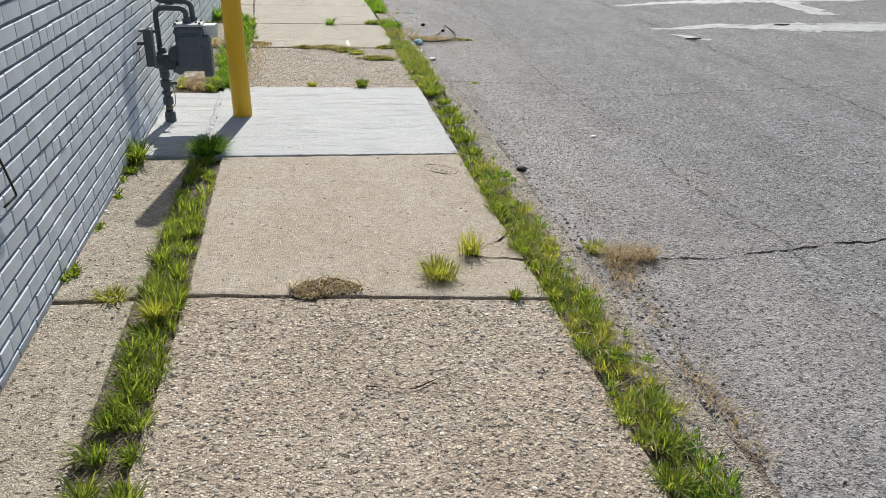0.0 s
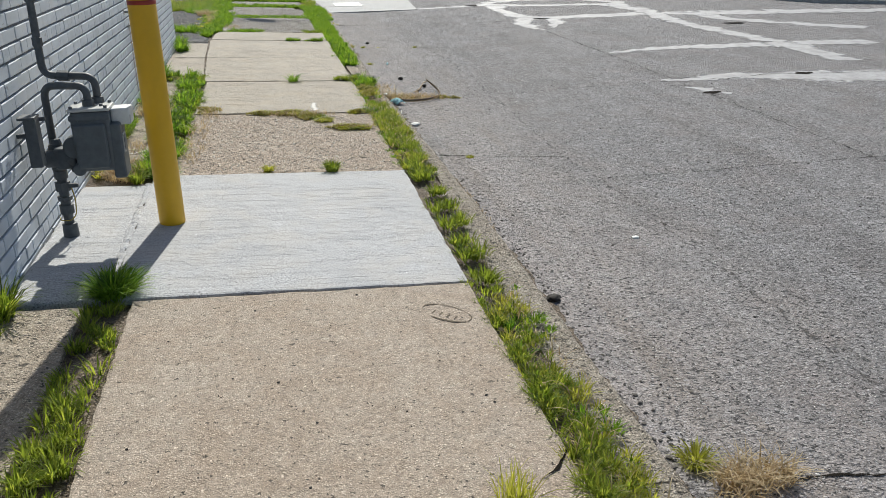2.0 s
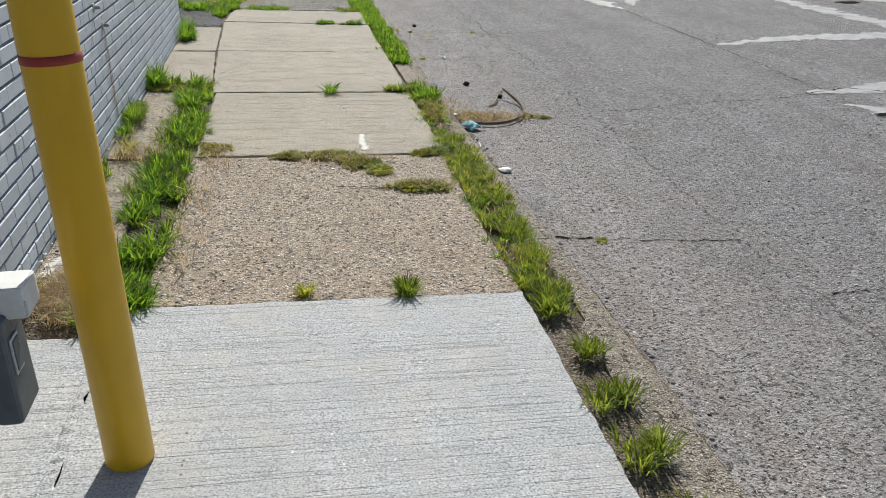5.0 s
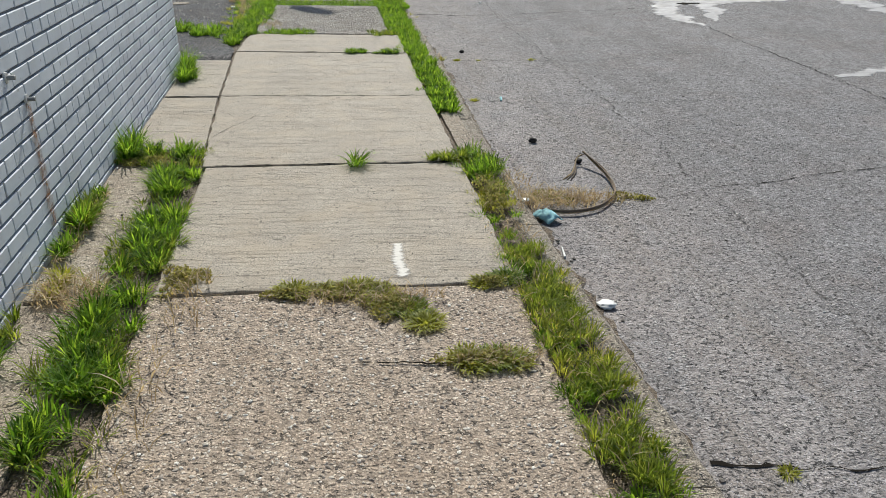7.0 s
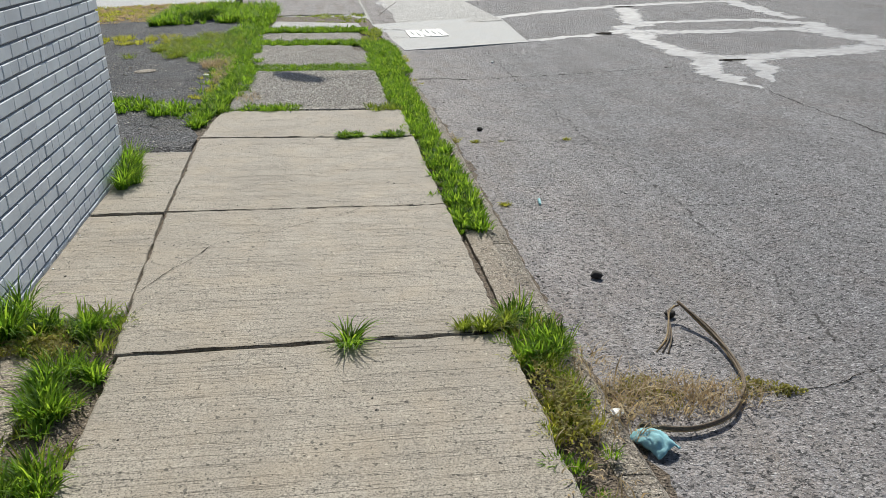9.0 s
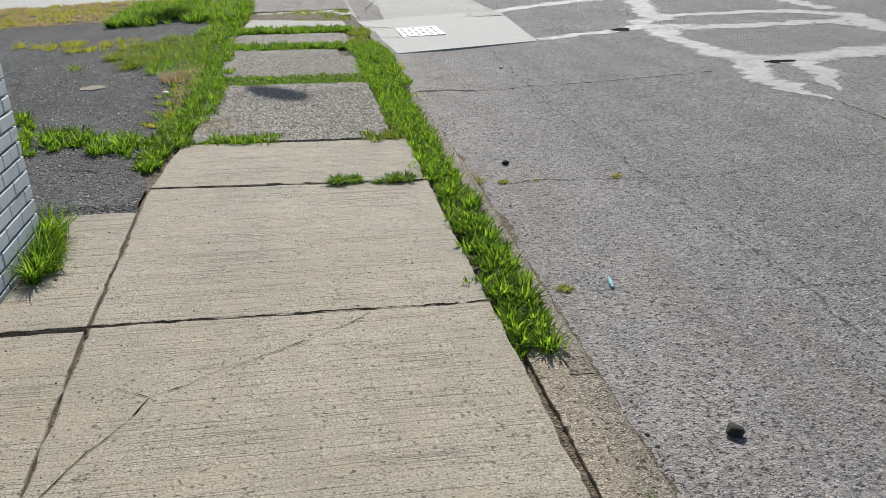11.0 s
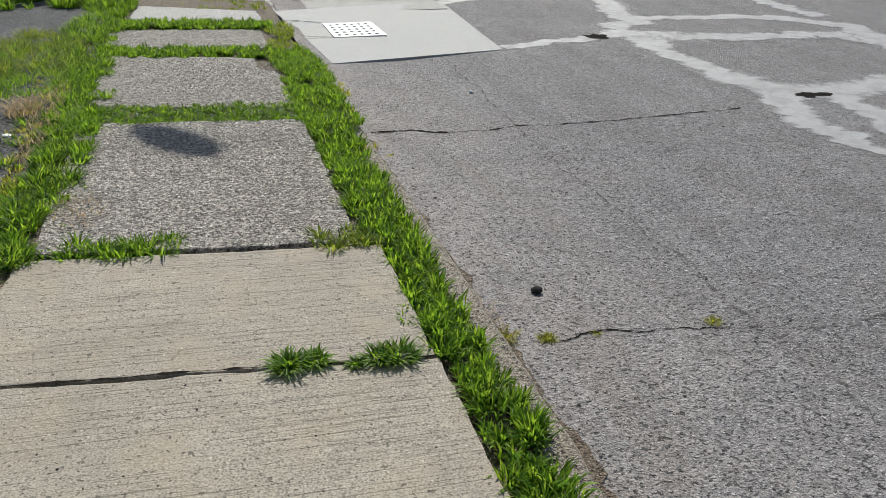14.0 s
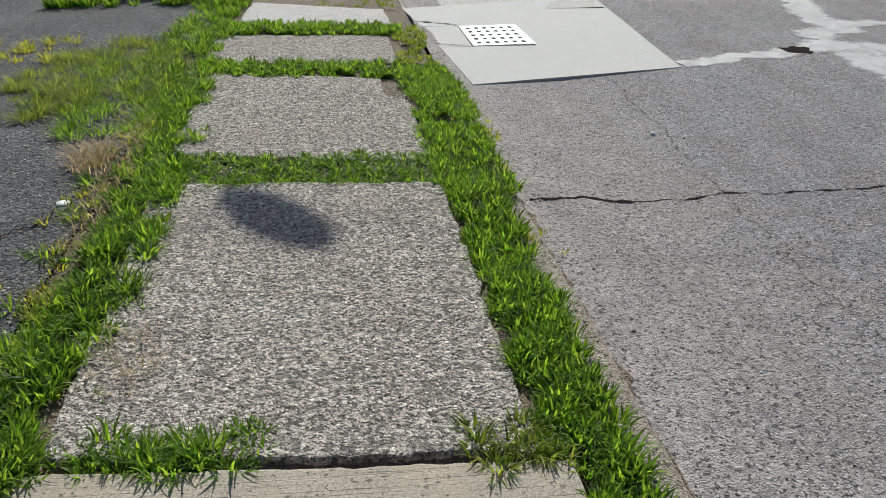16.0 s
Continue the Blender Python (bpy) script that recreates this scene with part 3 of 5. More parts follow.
def ribbon(name, pts, width, material, zf, lift, parent=None, seed=0.0, step=0.05, ragged=0.5, label="", category="", kind="", wander=0.0):
    """A thin irregular strip lying on the ground along a line of points; width may be a list."""
    line = []
    ws = width if isinstance(width, (list, tuple)) else [width] * len(pts)
    for (a, wa), (b, wb) in zip(zip(pts, ws), zip(pts[1:], ws[1:])):
        n = max(1, int(math.hypot(b[0] - a[0], b[1] - a[1]) / step))
        line += [(a[0] + (b[0] - a[0]) * i / n, a[1] + (b[1] - a[1]) * i / n, wa + (wb - wa) * i / n) for i in range(n)]
    line.append((*pts[-1], ws[-1]))
    verts, faces = [], []
    for i, (x, y, w) in enumerate(line):
        q, p = line[min(i + 1, len(line) - 1)], line[max(i - 1, 0)]
        dx, dy = q[0] - p[0], q[1] - p[1]
        d = math.hypot(dx, dy) or 1.0
        nx, ny = -dy / d, dx / d
        off = wander * (wob(x, y, 3.0, seed + 7) + 0.5 * wob(x, y, 11.0, seed + 8) + 0.22 * wob(x, y, 37.0, seed + 9))
        for s in (-1, 1):
            k = 0.5 * w * max(0.06, 1 + ragged * (wob(x, y, 9.0, seed + s) * 1.4 + wob(x, y, 31.0, seed + 3 * s))) * s + off
            verts.append((x + nx * k, y + ny * k, zf(x + nx * k, y + ny * k) + lift))
        if i:
            faces.append((2 * i - 2, 2 * i - 1, 2 * i + 1, 2 * i))
    ob = mesh_ob(name, verts, faces, material, parent, label)
    layer = ob.data.uv_layers.new(name="along")
    for loop in ob.data.loops:
        layer.data[loop.index].uv = (0.05 * (loop.vertex_index // 2), loop.vertex_index % 2)
    return tagged(ob, label, category, kind=kind) if category else ob


def walk_z(x, y):
    return side_z(x)


# crust of cement left along the joint of the new pour
cv, cf = [], []
for i in range(91):
    u = i / 90
    cx = -1.476 - 0.008 * u + 0.007 * wob(0, u * 9, 1.0)
    w = 0.020 * (1 + 0.7 * wob(0, u * 31, 1.0, 2) + 0.5 * wob(0, u * 90, 1.0, 4))
    up = 0.010 * max(0.15, 0.7 + 1.1 * wob(0, u * 40, 1.0, 6))
    zc = side_z(cx) + 0.003
    cv += [(cx + q * w, 7.02 + 1.62 * u, zc + h * up) for q, h in ((-1.0, 0.0), (-0.45, 0.8), (0.2, 1.0), (1.0, 0.0))]
    if i:
        cf += [(4 * i - 4 + q, 4 * i - 3 + q, 4 * i + 1 + q, 4 * i + q) for q in range(3)]
mesh_ob("cement_crust", cv, cf, M["fresh"], pavement)

# ---- curb ----
curb = tagged(new("curb"), "low worn concrete curb half buried in dirt and grass", "curb", kind="structure")
y = -2.0
i = 0
while y < 20.6:
    y2 = min(y + 1.9, 20.6)
    vs, fs = [], []
    n = 30
    bulge = lambda v: 0.02 * math.sin(v * 0.9) + (0.05 * max(0.0, v - 15.0) / 5.0)
    for j in range(n + 1):
        v = y + 0.003 + (y2 - y - 0.006) * j / n
        x0 = (0.155 if v < 8.6 else 0.205) + bulge(v) + 0.012 * wob(0, v, 4.0, 1)
        x1 = 0.335 + bulge(v) + 0.014 * wob(0, v, 5.0, 2) + 0.008 * wob(0, v, 19.0, 2)
        t = -0.045 + 0.006 * wob(v, 0, 14.0, 6) + 0.012 * wob(0, v, 2.5, 3)
        vs += [(x0, v, -0.2), (x0, v, t - 0.006), (x0 + 0.012, v, t), (x1 - 0.03, v, t - 0.008), (x1 - 0.008, v, t - 0.03), (x1, v, -0.2)]
        if j:
            a = 6 * (j - 1)
            fs += [(a + k, a + k + 1, a + k + 7, a + k + 6) for k in range(5)]
    fs += [tuple(range(5, -1, -1)), tuple(range(6 * n, 6 * n + 6))]
    mesh_ob("curb_stone", vs, fs, M["curb"], curb)
    y, i = y2, i + 1

# concrete patch that fills the strip beside the curb
slab([(0.088, 12.40), (0.196, 12.36), (0.208, 13.42), (0.092, 13.36)], M["strip_concrete"], "patch", pavement, seed=41, lift=-0.034, rough=0.03, step=0.03)

# ---- painted brick wall ----
wall = tagged(new("wall_west", bpy.data.meshes.new("wall_west")), "blue-grey painted brick wall with raked joints", "wall", kind="structure")
END_Y, TOP = 14.72, 3.0
wb = join(box((0.25, END_Y + 5, TOP), (WALL_X - 0.012 - 0.125, (END_Y - 5) / 2 - 0.012, TOP / 2 - 0.02)), box((6.0, 0.25, TOP), (WALL_X - 0.012 - 3.25, END_Y - 0.137, TOP / 2 - 0.02)))
wb.to_mesh(wall.data)
wb.free()
wall.data.materials.append(M["mortar"])
COURSE, PITCH = 0.0677, 0.2032


def brick_verts(w, h, d=0.016, b=0.003):
    """The face of a brick that looks along +x, centred on the origin, with a small worn bevel."""
    v = [(-d, s * w / 2, r * h / 2) for s, r in ((-1, -1), (1, -1), (1, 1), (-1, 1))]
    v += [(-b, s * w / 2, r * h / 2) for s, r in ((-1, -1), (1, -1), (1, 1), (-1, 1))]
    v += [(0, s * (w / 2 - b), r * (h / 2 - b)) for s, r in ((-1, -1), (1, -1), (1, 1), (-1, 1))]
    f = [(8, 9, 10, 11)]
    for k in (0, 4):
        f += [(k + i, k + (i + 1) % 4, k + 4 + (i + 1) % 4, k + 4 + i) for i in range(4)]
    return v, f


stretcher = bpy.data.meshes.new("brick_stretcher")
sv, sf = brick_verts(PITCH - 0.006, COURSE - 0.011)
stretcher.from_pydata(sv, [], sf)
header = bpy.data.meshes.new("brick_header")
hv, hf = brick_verts(PITCH / 2 - 0.006, COURSE - 0.011)
header.from_pydata(hv, [], hf)
for me in (stretcher, header):
    me.materials.append(M["brick"])
rest_v, rest_f = [], []
rng = random.Random(5)
NEAR = (4.75, 7.15)
count = 0
for k in range(36):
    head = k % 6 == 1
    w = PITCH / 2 if head else PITCH
    z = 0.02 + (k + 0.5) * COURSE
    y = END_Y - (0.0 if k % 2 else PITCH / 2) - w / 2 - (0.05 if head else 0.0)
    if not k % 2 or head:
        gap = END_Y - y - w / 2
        if gap > 0.03:
            bv, bf = brick_verts(gap - 0.006, COURSE - 0.011)
            o = len(rest_v)
            rest_v += [(WALL_X + p[0], END_Y - gap / 2 + p[1], z + p[2]) for p in bv]
            rest_f += [tuple(o + q for q in fc) for fc in bf]
    while y > 1.5:
        proud = rng.uniform(-0.0025, 0.0015)
        dy, dz = rng.uniform(-0.0015, 0.0015), rng.uniform(-0.001, 0.001)
        if NEAR[0] < y < NEAR[1] and z < 1.16 and count < 300:
            ob = new("brick", header if head else stretcher)
            ob.location = (WALL_X + proud, y + dy, z + dz)
            ob.parent = wall
            count += 1
        else:
            o = len(rest_v)
            rest_v += [(WALL_X + proud + p[0], y + dy + p[1], z + dz + p[2]) for p in (hv if head else sv)]
            rest_f += [tuple(o + q for q in fc) for fc in (hf if head else sf)]
        y -= w
tagged(mesh_ob("brickwork", rest_v, rest_f, M["brick"], wall), kind="stuff")
# plain upper storey and roof edge that close the building
tagged(part("roof", box((6.6, END_Y + 5.4, 0.15), (WALL_X - 3.2, (END_Y - 5) / 2, TOP + 0.055), 0.02), M["pale"]), "flat grey roof slab of the brick building", "roof", kind="structure")

# ---- road cracks, sealed bands, apron ----
def rz(x, y):
    return road_z(x, y) + 0.006 * wob(x, y, 0.7)


def crack(pts, width=0.014, seed=0.0, zf=rz, wander=0.04, lift=0.0035, mat="crack"):
    tagged(ribbon("crack", pts, width * (0.55 if mat == "seam" else 0.6), M[mat], zf, lift, seed=seed, step=0.018, ragged=1.7, wander=wander), "dark irregular crack filled with dirt", "crack", kind="structure")


crack([(0.66, 5.64), (1.05, 5.62), (1.38, 5.68), (1.94, 5.72), (3.3, 5.6), (6, 5.5)], 0.016, 1)
crack([(0.40, 9.58), (0.66, 9.54)], 0.022, 2)
crack([(0.64, 9.54), (0.95, 9.50), (1.31, 9.45)], 0.009, 2)
crack([(1.40, 8.86), (1.98, 8.84), (2.37, 8.87), (3.04, 8.87), (4.6, 8.9)], 0.010, 12)
crack([(0.95, 11.80), (1.21, 11.82), (1.60, 11.92)], 0.005, 3)
crack([(1.60, 11.92), (2.34, 12.03), (3.18, 12.04), (3.52, 12.16)], 0.010, 3)
crack([(3.21, 12.07), (3.77, 12.26), (4.02, 12.06), (4.58, 12.24), (5.08, 12.19), (6.4, 12.0)], 0.018, 13, lift=0.007)
crack([(0.58, 15.56), (0.80, 15.58), (1.05, 15.57), (1.29, 15.53)], 0.012, 4, wander=0.06)
crack([(0.42, 18.40), (0.70, 18.42), (0.95, 18.36)], 0.034, 5)
crack([(0.95, 18.36), (1.50, 18.42), (2.4, 18.40), (3.33, 18.46)], 0.018, 5)
crack([(1.35, 3.0), (1.36, 5.28), (1.40, 5.80), (1.33, 6.3), (1.32, 7.4), (1.37, 8.0), (1.30, 9.4), (1.38, 11.86), (1.46, 12.75), (1.45, 13.96), (1.43, 15.58), (1.47, 18.3), (1.60, 20.9)], 0.034, 6, wander=0.05, mat="seam")
crack([(3.46, 4.0), (3.45, 8.4), (3.45, 9.8), (3.48, 11.44), (3.5, 12.2)], 0.03, 7, mat="seam")
crack([(3.5, 12.2), (3.60, 14.3), (3.62, 16.9)], 0.026, 11, mat="seam")
crack([(3.52, 11.5), (3.45, 9.7), (3.45, 7.6)], 0.009, 14)
crack([(3.52, 12.2), (3.61, 14.3), (3.63, 17.0)], 0.010, 15)
crack([(0.55, 14.0), (0.99, 13.94), (1.69, 13.78), (2.6, 13.8)], 0.03, 9, mat="seam")
crack([(1.29, 15.52), (1.77, 15.40), (2.46, 15.54), (3.4, 15.5)], 0.026, 10, mat="seam")


def seal(pts, width, seed):
    tagged(ribbon("crack_seal", pts, [1.4 * w for w in width], M["seal"], rz, 0.004, seed=seed, step=0.05, ragged=0.2, wander=0.08), "worn sealing band over a road crack, sky sheen painted pale", "road patch", kind="structure")


seal([(3.65, 14.33), (4.43, 14.5), (5.29, 14.5), (6.31, 14.45), (7.6, 14.4)], [0.10, 0.36, 0.44, 0.52, 0.52], 1)
seal([(3.36, 12.15), (3.96, 12.2), (4.58, 12.15), (5.08, 12.05), (5.6, 11.85), (7.5, 11.7)], [0.10, 0.34, 0.50, 0.62, 0.75, 0.8], 2)
seal([(3.40, 11.75), (3.55, 11.50), (3.72, 11.32)], [0.05, 0.30, 0.16], 20)
seal([(2.30, 21.12), (2.79, 21.23), (3.42, 21.36), (3.95, 21.6)], [0.24, 0.26, 0.34, 0.55], 3)
seal([(3.85, 21.75), (3.88, 21.0), (3.85, 20.2), (3.86, 19.5), (3.95, 18.85)], [0.55, 0.46, 0.36, 0.40, 0.62], 4)
seal([(3.83, 18.75), (4.3, 18.66), (4.8, 18.75), (5.5, 18.87), (6.3, 18.95), (8.5, 18.5), (12, 18)], [0.42, 0.55, 0.55, 0.62, 0.75, 0.8, 0.8], 5)
seal([(3.90, 18.8), (3.62, 18.1), (3.58, 17.5), (3.63, 17.0)], [0.45, 0.36, 0.26, 0.06], 6)
seal([(4.4, 18.7), (4.15, 17.9), (3.85, 17.3)], [0.50, 0.26, 0.05], 7)
seal([(3.85, 21.7), (4.36, 21.2), (5.15, 21.0), (6.0, 20.95), (6.42, 20.5), (6.45, 19.8), (6.4, 18.9)], [0.55, 0.5, 0.45, 0.5, 0.55, 0.55, 0.5], 8)
seal([(6.4, 18.9), (6.2, 17.3), (6.3, 15.9), (6.28, 15.0), (6.3, 14.4), (6.2, 12.9)], [0.5, 0.42, 0.42, 0.45, 0.5, 0.4], 9)
seal([(3.88, 21.8), (4.35, 22.2), (4.5, 23.0), (4.85, 24.1), (5.0, 25.0)], [0.5, 0.45, 0.4, 0.42, 0.4], 10)
seal([(4.45, 22.4), (5.35, 22.3), (6.22, 22.1), (6.7, 21.3), (6.45, 20.5)], [0.4, 0.42, 0.42, 0.4, 0.4], 16)
seal([(2.45, 24.15), (3.0, 24.5), (3.84, 24.83), (5.0, 25.05), (6.17, 25.2), (7.2, 25.0), (6.95, 23.5), (6.8, 22.0)], [0.3, 0.4, 0.5, 0.5, 0.45, 0.4, 0.4, 0.4], 11)
seal([(5.8, 19.1), (7.1, 18.7), (7.3, 17.6), (7.7, 16.9), (8.6, 15.8)], [0.4, 0.5, 0.5, 0.5, 0.5], 12)
seal([(0.6, 27.9), (2.9, 28.0), (4.6, 27.6), (9, 27.2)], [0.5, 0.8, 0.8, 1.0], 13)


def hole(x, y, w, d, seed):
    n, vs = 26, []
    for i in range(n):
        a = 2 * math.pi * i / n
        r = 0.85 * (1 + 0.7 * wob(math.cos(a), math.sin(a), 1.6, seed) + 0.35 * wob(math.cos(a), math.sin(a), 5.0, seed))
        vs.append((x + w * r * math.cos(a), y + d * r * math.sin(a), rz(x, y) + 0.007))
    tagged(mesh_ob("pothole", vs, [tuple(range(n))], M["crack"]), "small dark pothole in the road", "pothole", kind="structure")


hole(3.50, 21.42, 0.16, 0.13, 3), hole(4.12, 18.66, 0.16, 0.09, 9), hole(5.0, 24.9, 0.25, 0.12, 5), hole(3.55, 11.42, 0.12, 0.06, 12), hole(5.1, 12.2, 0.12, 0.06, 15), hole(7.0, 17.0, 0.2, 0.11, 18)
# flat concrete apron round the drain
av = [(0.50, 20.62), (2.27, 20.98), (2.53, 24.25), (0.25, 23.7)]
apron = tagged(new("drain_apron"), "smooth pale concrete apron round the street drain", "apron", kind="structure")
HX0, HX1, HY0, HY1 = 0.715, 1.262, 21.87, 22.72
az = lambda x, y: -0.124 - 0.0145 * (x - 0.25) + 0.006 * (y - 18.0)


def panel(name, c, material, parent, thick=0.08):
    top = [(x, y, az(x, y)) for x, y in c]
    bot = [(x, y, az(x, y) - thick) for x, y in c]
    n = len(c)
    fs = [tuple(range(n))] + [(i, n + i, n + (i + 1) % n, (i + 1) % n) for i in range(n)]
    return mesh_ob(name, top + bot, fs, material, parent)


panel("panel", [av[0], av[1], (2.335, HY0 - 0.02), (0.42, HY0 - 0.02)], M["apron"], apron)
panel("panel", [(HX1 + 0.012, HY0 - 0.02), (2.335, HY0 - 0.02), (2.41, HY1 + 0.02), (HX1 + 0.012, HY1 + 0.02)], M["apron"], apron)
panel("panel", [(0.42, HY0 - 0.01), (HX0 - 0.012, HY0 - 0.01), (HX0 - 0.012, HY1 + 0.01), (0.35, HY1 + 0.01)], M["apron"], apron)
panel("panel", [(0.35, HY1 + 0.02), (2.41, HY1 + 0.02), av[2], av[3]], M["apron"], apron)
mesh_ob("pit", [(HX0 - 0.02, HY0 - 0.03, -0.30), (HX1 + 0.03, HY0 - 0.03, -0.30), (HX1 + 0.03, HY1 + 0.03, -0.30), (HX0 - 0.02, HY1 + 0.03, -0.30)], [(0, 1, 2, 3)], M["crack"], apron)
for q, pts in enumerate(([(0.10, 23.08), (0.40, 22.95), (HX0 - 0.01, HY1 + 0.03)], [(0.36, 22.0), (HX0 - 0.01, HY0 - 0.01)], [(0.30, 24.2), (0.55, 25.6), (1.06, 28.0)], [(0.14, 24.6), (1.2, 24.55), (2.4, 24.35)])):
    crack(pts, 0.022, 40 + q, lambda x, y: az(x, y) if y < 24.25 else -0.105, 0.03, 0.006)
grate = thing("drain_grate", "white painted iron drain grate with square holes in concrete", "grate")
gz = az(1.0, 22.3) + 0.006
cols, rows_n = 6, 5
gv, gf = [], []
xs = [HX0]
for i in range(cols):
    p = (HX1 - HX0 - 0.06) / cols
    xs += [HX0 + 0.03 + p * (i + 0.27), HX0 + 0.03 + p * (i + 0.73)]
xs.append(HX1)
ys = [HY0]
for i in range(rows_n):
    p = (HY1 - HY0 - 0.06) / rows_n
    ys += [HY0 + 0.03 + p * (i + 0.27), HY0 + 0.03 + p * (i + 0.73)]
ys.append(HY1)
bm = bmesh.new()
vt = [[bm.verts.new((x, y, gz)) for x in xs] for y in ys]
for j in range(len(ys) - 1):
    for i in range(len(xs) - 1):
        if not (i % 2 and j % 2):
            bm.faces.new((vt[j][i], vt[j][i + 1], vt[j + 1][i + 1], vt[j + 1][i]))
ext = bmesh.ops.extrude_face_region(bm, geom=bm.faces[:])
for g in ext["geom"]:
    if isinstance(g, bmesh.types.BMVert):
        g.co.z -= 0.03
part("plate", bm, M["white_iron"], grate)
fr = join(box((0.012, HY1 - HY0 + 0.03, 0.05), (HX1 + 0.008, (HY0 + HY1) / 2, gz - 0.024)), box((HX1 - HX0 + 0.03, 0.014, 0.05), ((HX0 + HX1) / 2, HY1 + 0.01, gz - 0.024)))
part("frame", fr, M["steel"], grate)

# ---- old asphalt drive beside the building ----
dv, df = [], []
dxs = [-40, -12, -6, -4, -3.2, -2.6, -2.2, -1.95, -1.80, -1.68, -1.50]
dys = [15.10 + 0.08 * i for i in range(10)] + [16 + 0.5 * i for i in range(17)]
for j, yy in enumerate(dys):
    for i, xx in enumerate(dxs):
        e = 0.03 * wob(xx, 1.0, 5.0, 8) if j == 0 else 0.0
        ex = (0.03 * wob(1.0, yy, 6.0, 9) - 0.14 * min(1.0, max(0.0, (yy - 15.5) / 0.5))) if i == len(dxs) - 1 else 0.0
        dv.append((xx + ex, yy + e, side_z(max(xx, -2.2)) + (0.004 if j else -0.03) + 0.008 * wob(xx, yy, 2.0, 4)))
n = len(dxs)
df = [(j * n + i, j * n + i + 1, (j + 1) * n + i + 1, (j + 1) * n + i) for j in range(len(dys) - 1) for i in range(n - 1)]
tagged(mesh_ob("driveway", dv, df, M["old_asphalt"]), "cracked old dark asphalt beside the building", "driveway", kind="structure")
sheet("far_sidewalk", [-40, -20, -10, -6, -4.6, -3.4, -2.7, -2.3], [27.2, 28, 30, 33], lambda x, y: 0.09, M["apron"], "pale concrete sidewalk along the crossing street", "sidewalk")
sheet("corner_verge", [-40, -12, -6, -4, -3, -2.4, -1.9, -1.45], [23.99, 24.6, 25.2, 26, 26.6, 27.19], lambda x, y: 0.086 + 0.012 * wob(x, y, 1.2, 3) - (0.12 if x > -1.5 else 0.0), M["soil"], "dry soil under the grass verge at the corner", "ground")
sheet("corner_ramp", [-1.3, -0.6, 0.0, 0.31, 0.8, 1.4, 2.0, 2.45], [23.56, 24.2, 25.2, 25.8, 26.6, 27.4, 28.4, 29.6, 31], lambda x, y: (-0.075 if x < 0.3 else -0.112) + 0.004 * wob(x, y, 0.9, 2) + 0.02 * min(1.0, max(0.0, -x)), M["pale"], "pale worn concrete ramp at the street corner", "pavement")
sheet("asphalt_patch", [-2.3, -1.6, -0.9, -0.3, 0.25], [25.4, 26.2, 27.2, 28.2, 29.2], lambda x, y: -0.045 - 0.02 * (x + 1.0) + 0.004 * wob(x, y, 0.9, 2), M["asphalt"], "grey asphalt patch in the pale corner ramp", "road patch")

far_corner = tagged(new("far_pavement"), "pale concrete corner across the street", "sidewalk", kind="structure")
slab([(10.5, 19.75), (12.0, 18.9), (22.0, 15.0), (22.0, 24.0), (14.9, 23.9), (12.2, 22.3), (10.0, 20.7)], M["pale"], "slab", far_corner, seed=61, lift=-0.075, rough=0.05, step=0.12)

dirt = [(0.345 + 0.02 * math.sin(v * 0.9) + 0.04 * max(0.0, v - 15.0) / 5.0, v) for v in [0.5 * i for i in range(2, 42)]]
tagged(ribbon("gutter_dirt", dirt, [0.03 + 0.09 * abs(wob(0, v[1], 0.9, 3)) for v in dirt], M["soil"], rz, 0.004, seed=3, step=0.04, ragged=0.9, wander=0.03), "brown dirt washed along the road edge", "dirt", kind="structure")

for q, pts in enumerate(([(-2.9, 17.5), (-2.4, 17.9), (-2.0, 17.8), (-1.75, 18.1)], [(-3.6, 19.2), (-2.9, 18.9), (-2.3, 19.4), (-1.9, 19.3)], [(-2.5, 15.5), (-2.1, 15.9), (-1.7, 15.8)], [(-5.0, 21.4), (-4.0, 21.0), (-3.2, 21.7)], [(-3.1, 16.0), (-3.0, 17.8), (-3.3, 19.6), (-3.2, 22.0)])):
    crack(pts, 0.012, 60 + q, lambda x, y: side_z(max(x, -2.2)) + 0.004 + 0.008 * wob(x, y, 2.0, 4), 0.10, 0.006)

# ---- yellow bollard ----
bollard = thing("bollard", "yellow plastic-sleeved bollard with a thin red band", "bollard")
BX, BY, BR = -1.292, 7.94, 0.0625
bz = side_z(BX)
part("sleeve", rod((BX, BY, bz - 0.02), (BX - 0.012, BY, 1.86), BR, sides=40, bevel=0.03), M["yellow"], bollard, "yellow plastic sleeve", True)
part("band", rod((BX - 0.007, BY, 1.108), (BX - 0.007, BY, 1.128), BR + 0.0015, sides=40), M["red"], bollard, "thin dark red band", True)

# ---- gas meter ----
gas = thing("gas_meter", "dark grey gas meter with iron pipes beside the brick wall", "gas meter")
RX, RY = -1.735, 7.79
fz = side_z(RX)
part("foot", rod((RX, RY, fz - 0.01), (RX, RY, fz + 0.07), 0.036, 0.033, 20, 0.004), M["pipe"], gas, "dark dirty pipe sleeve", True)
part("riser", rod((RX, RY, fz), (RX, RY, 0.45), 0.022, sides=18), M["pipe"], gas, "", True)
for z0, z1, r in ((0.19, 0.235, 0.031), (0.255, 0.275, 0.033), (0.30, 0.345, 0.034), (0.36, 0.40, 0.030)):
    part("coupling", rod((RX, RY, z0), (RX, RY, z1), r, sides=8 if r > 0.032 else 18, bevel=0.003), M["pipe"], gas)
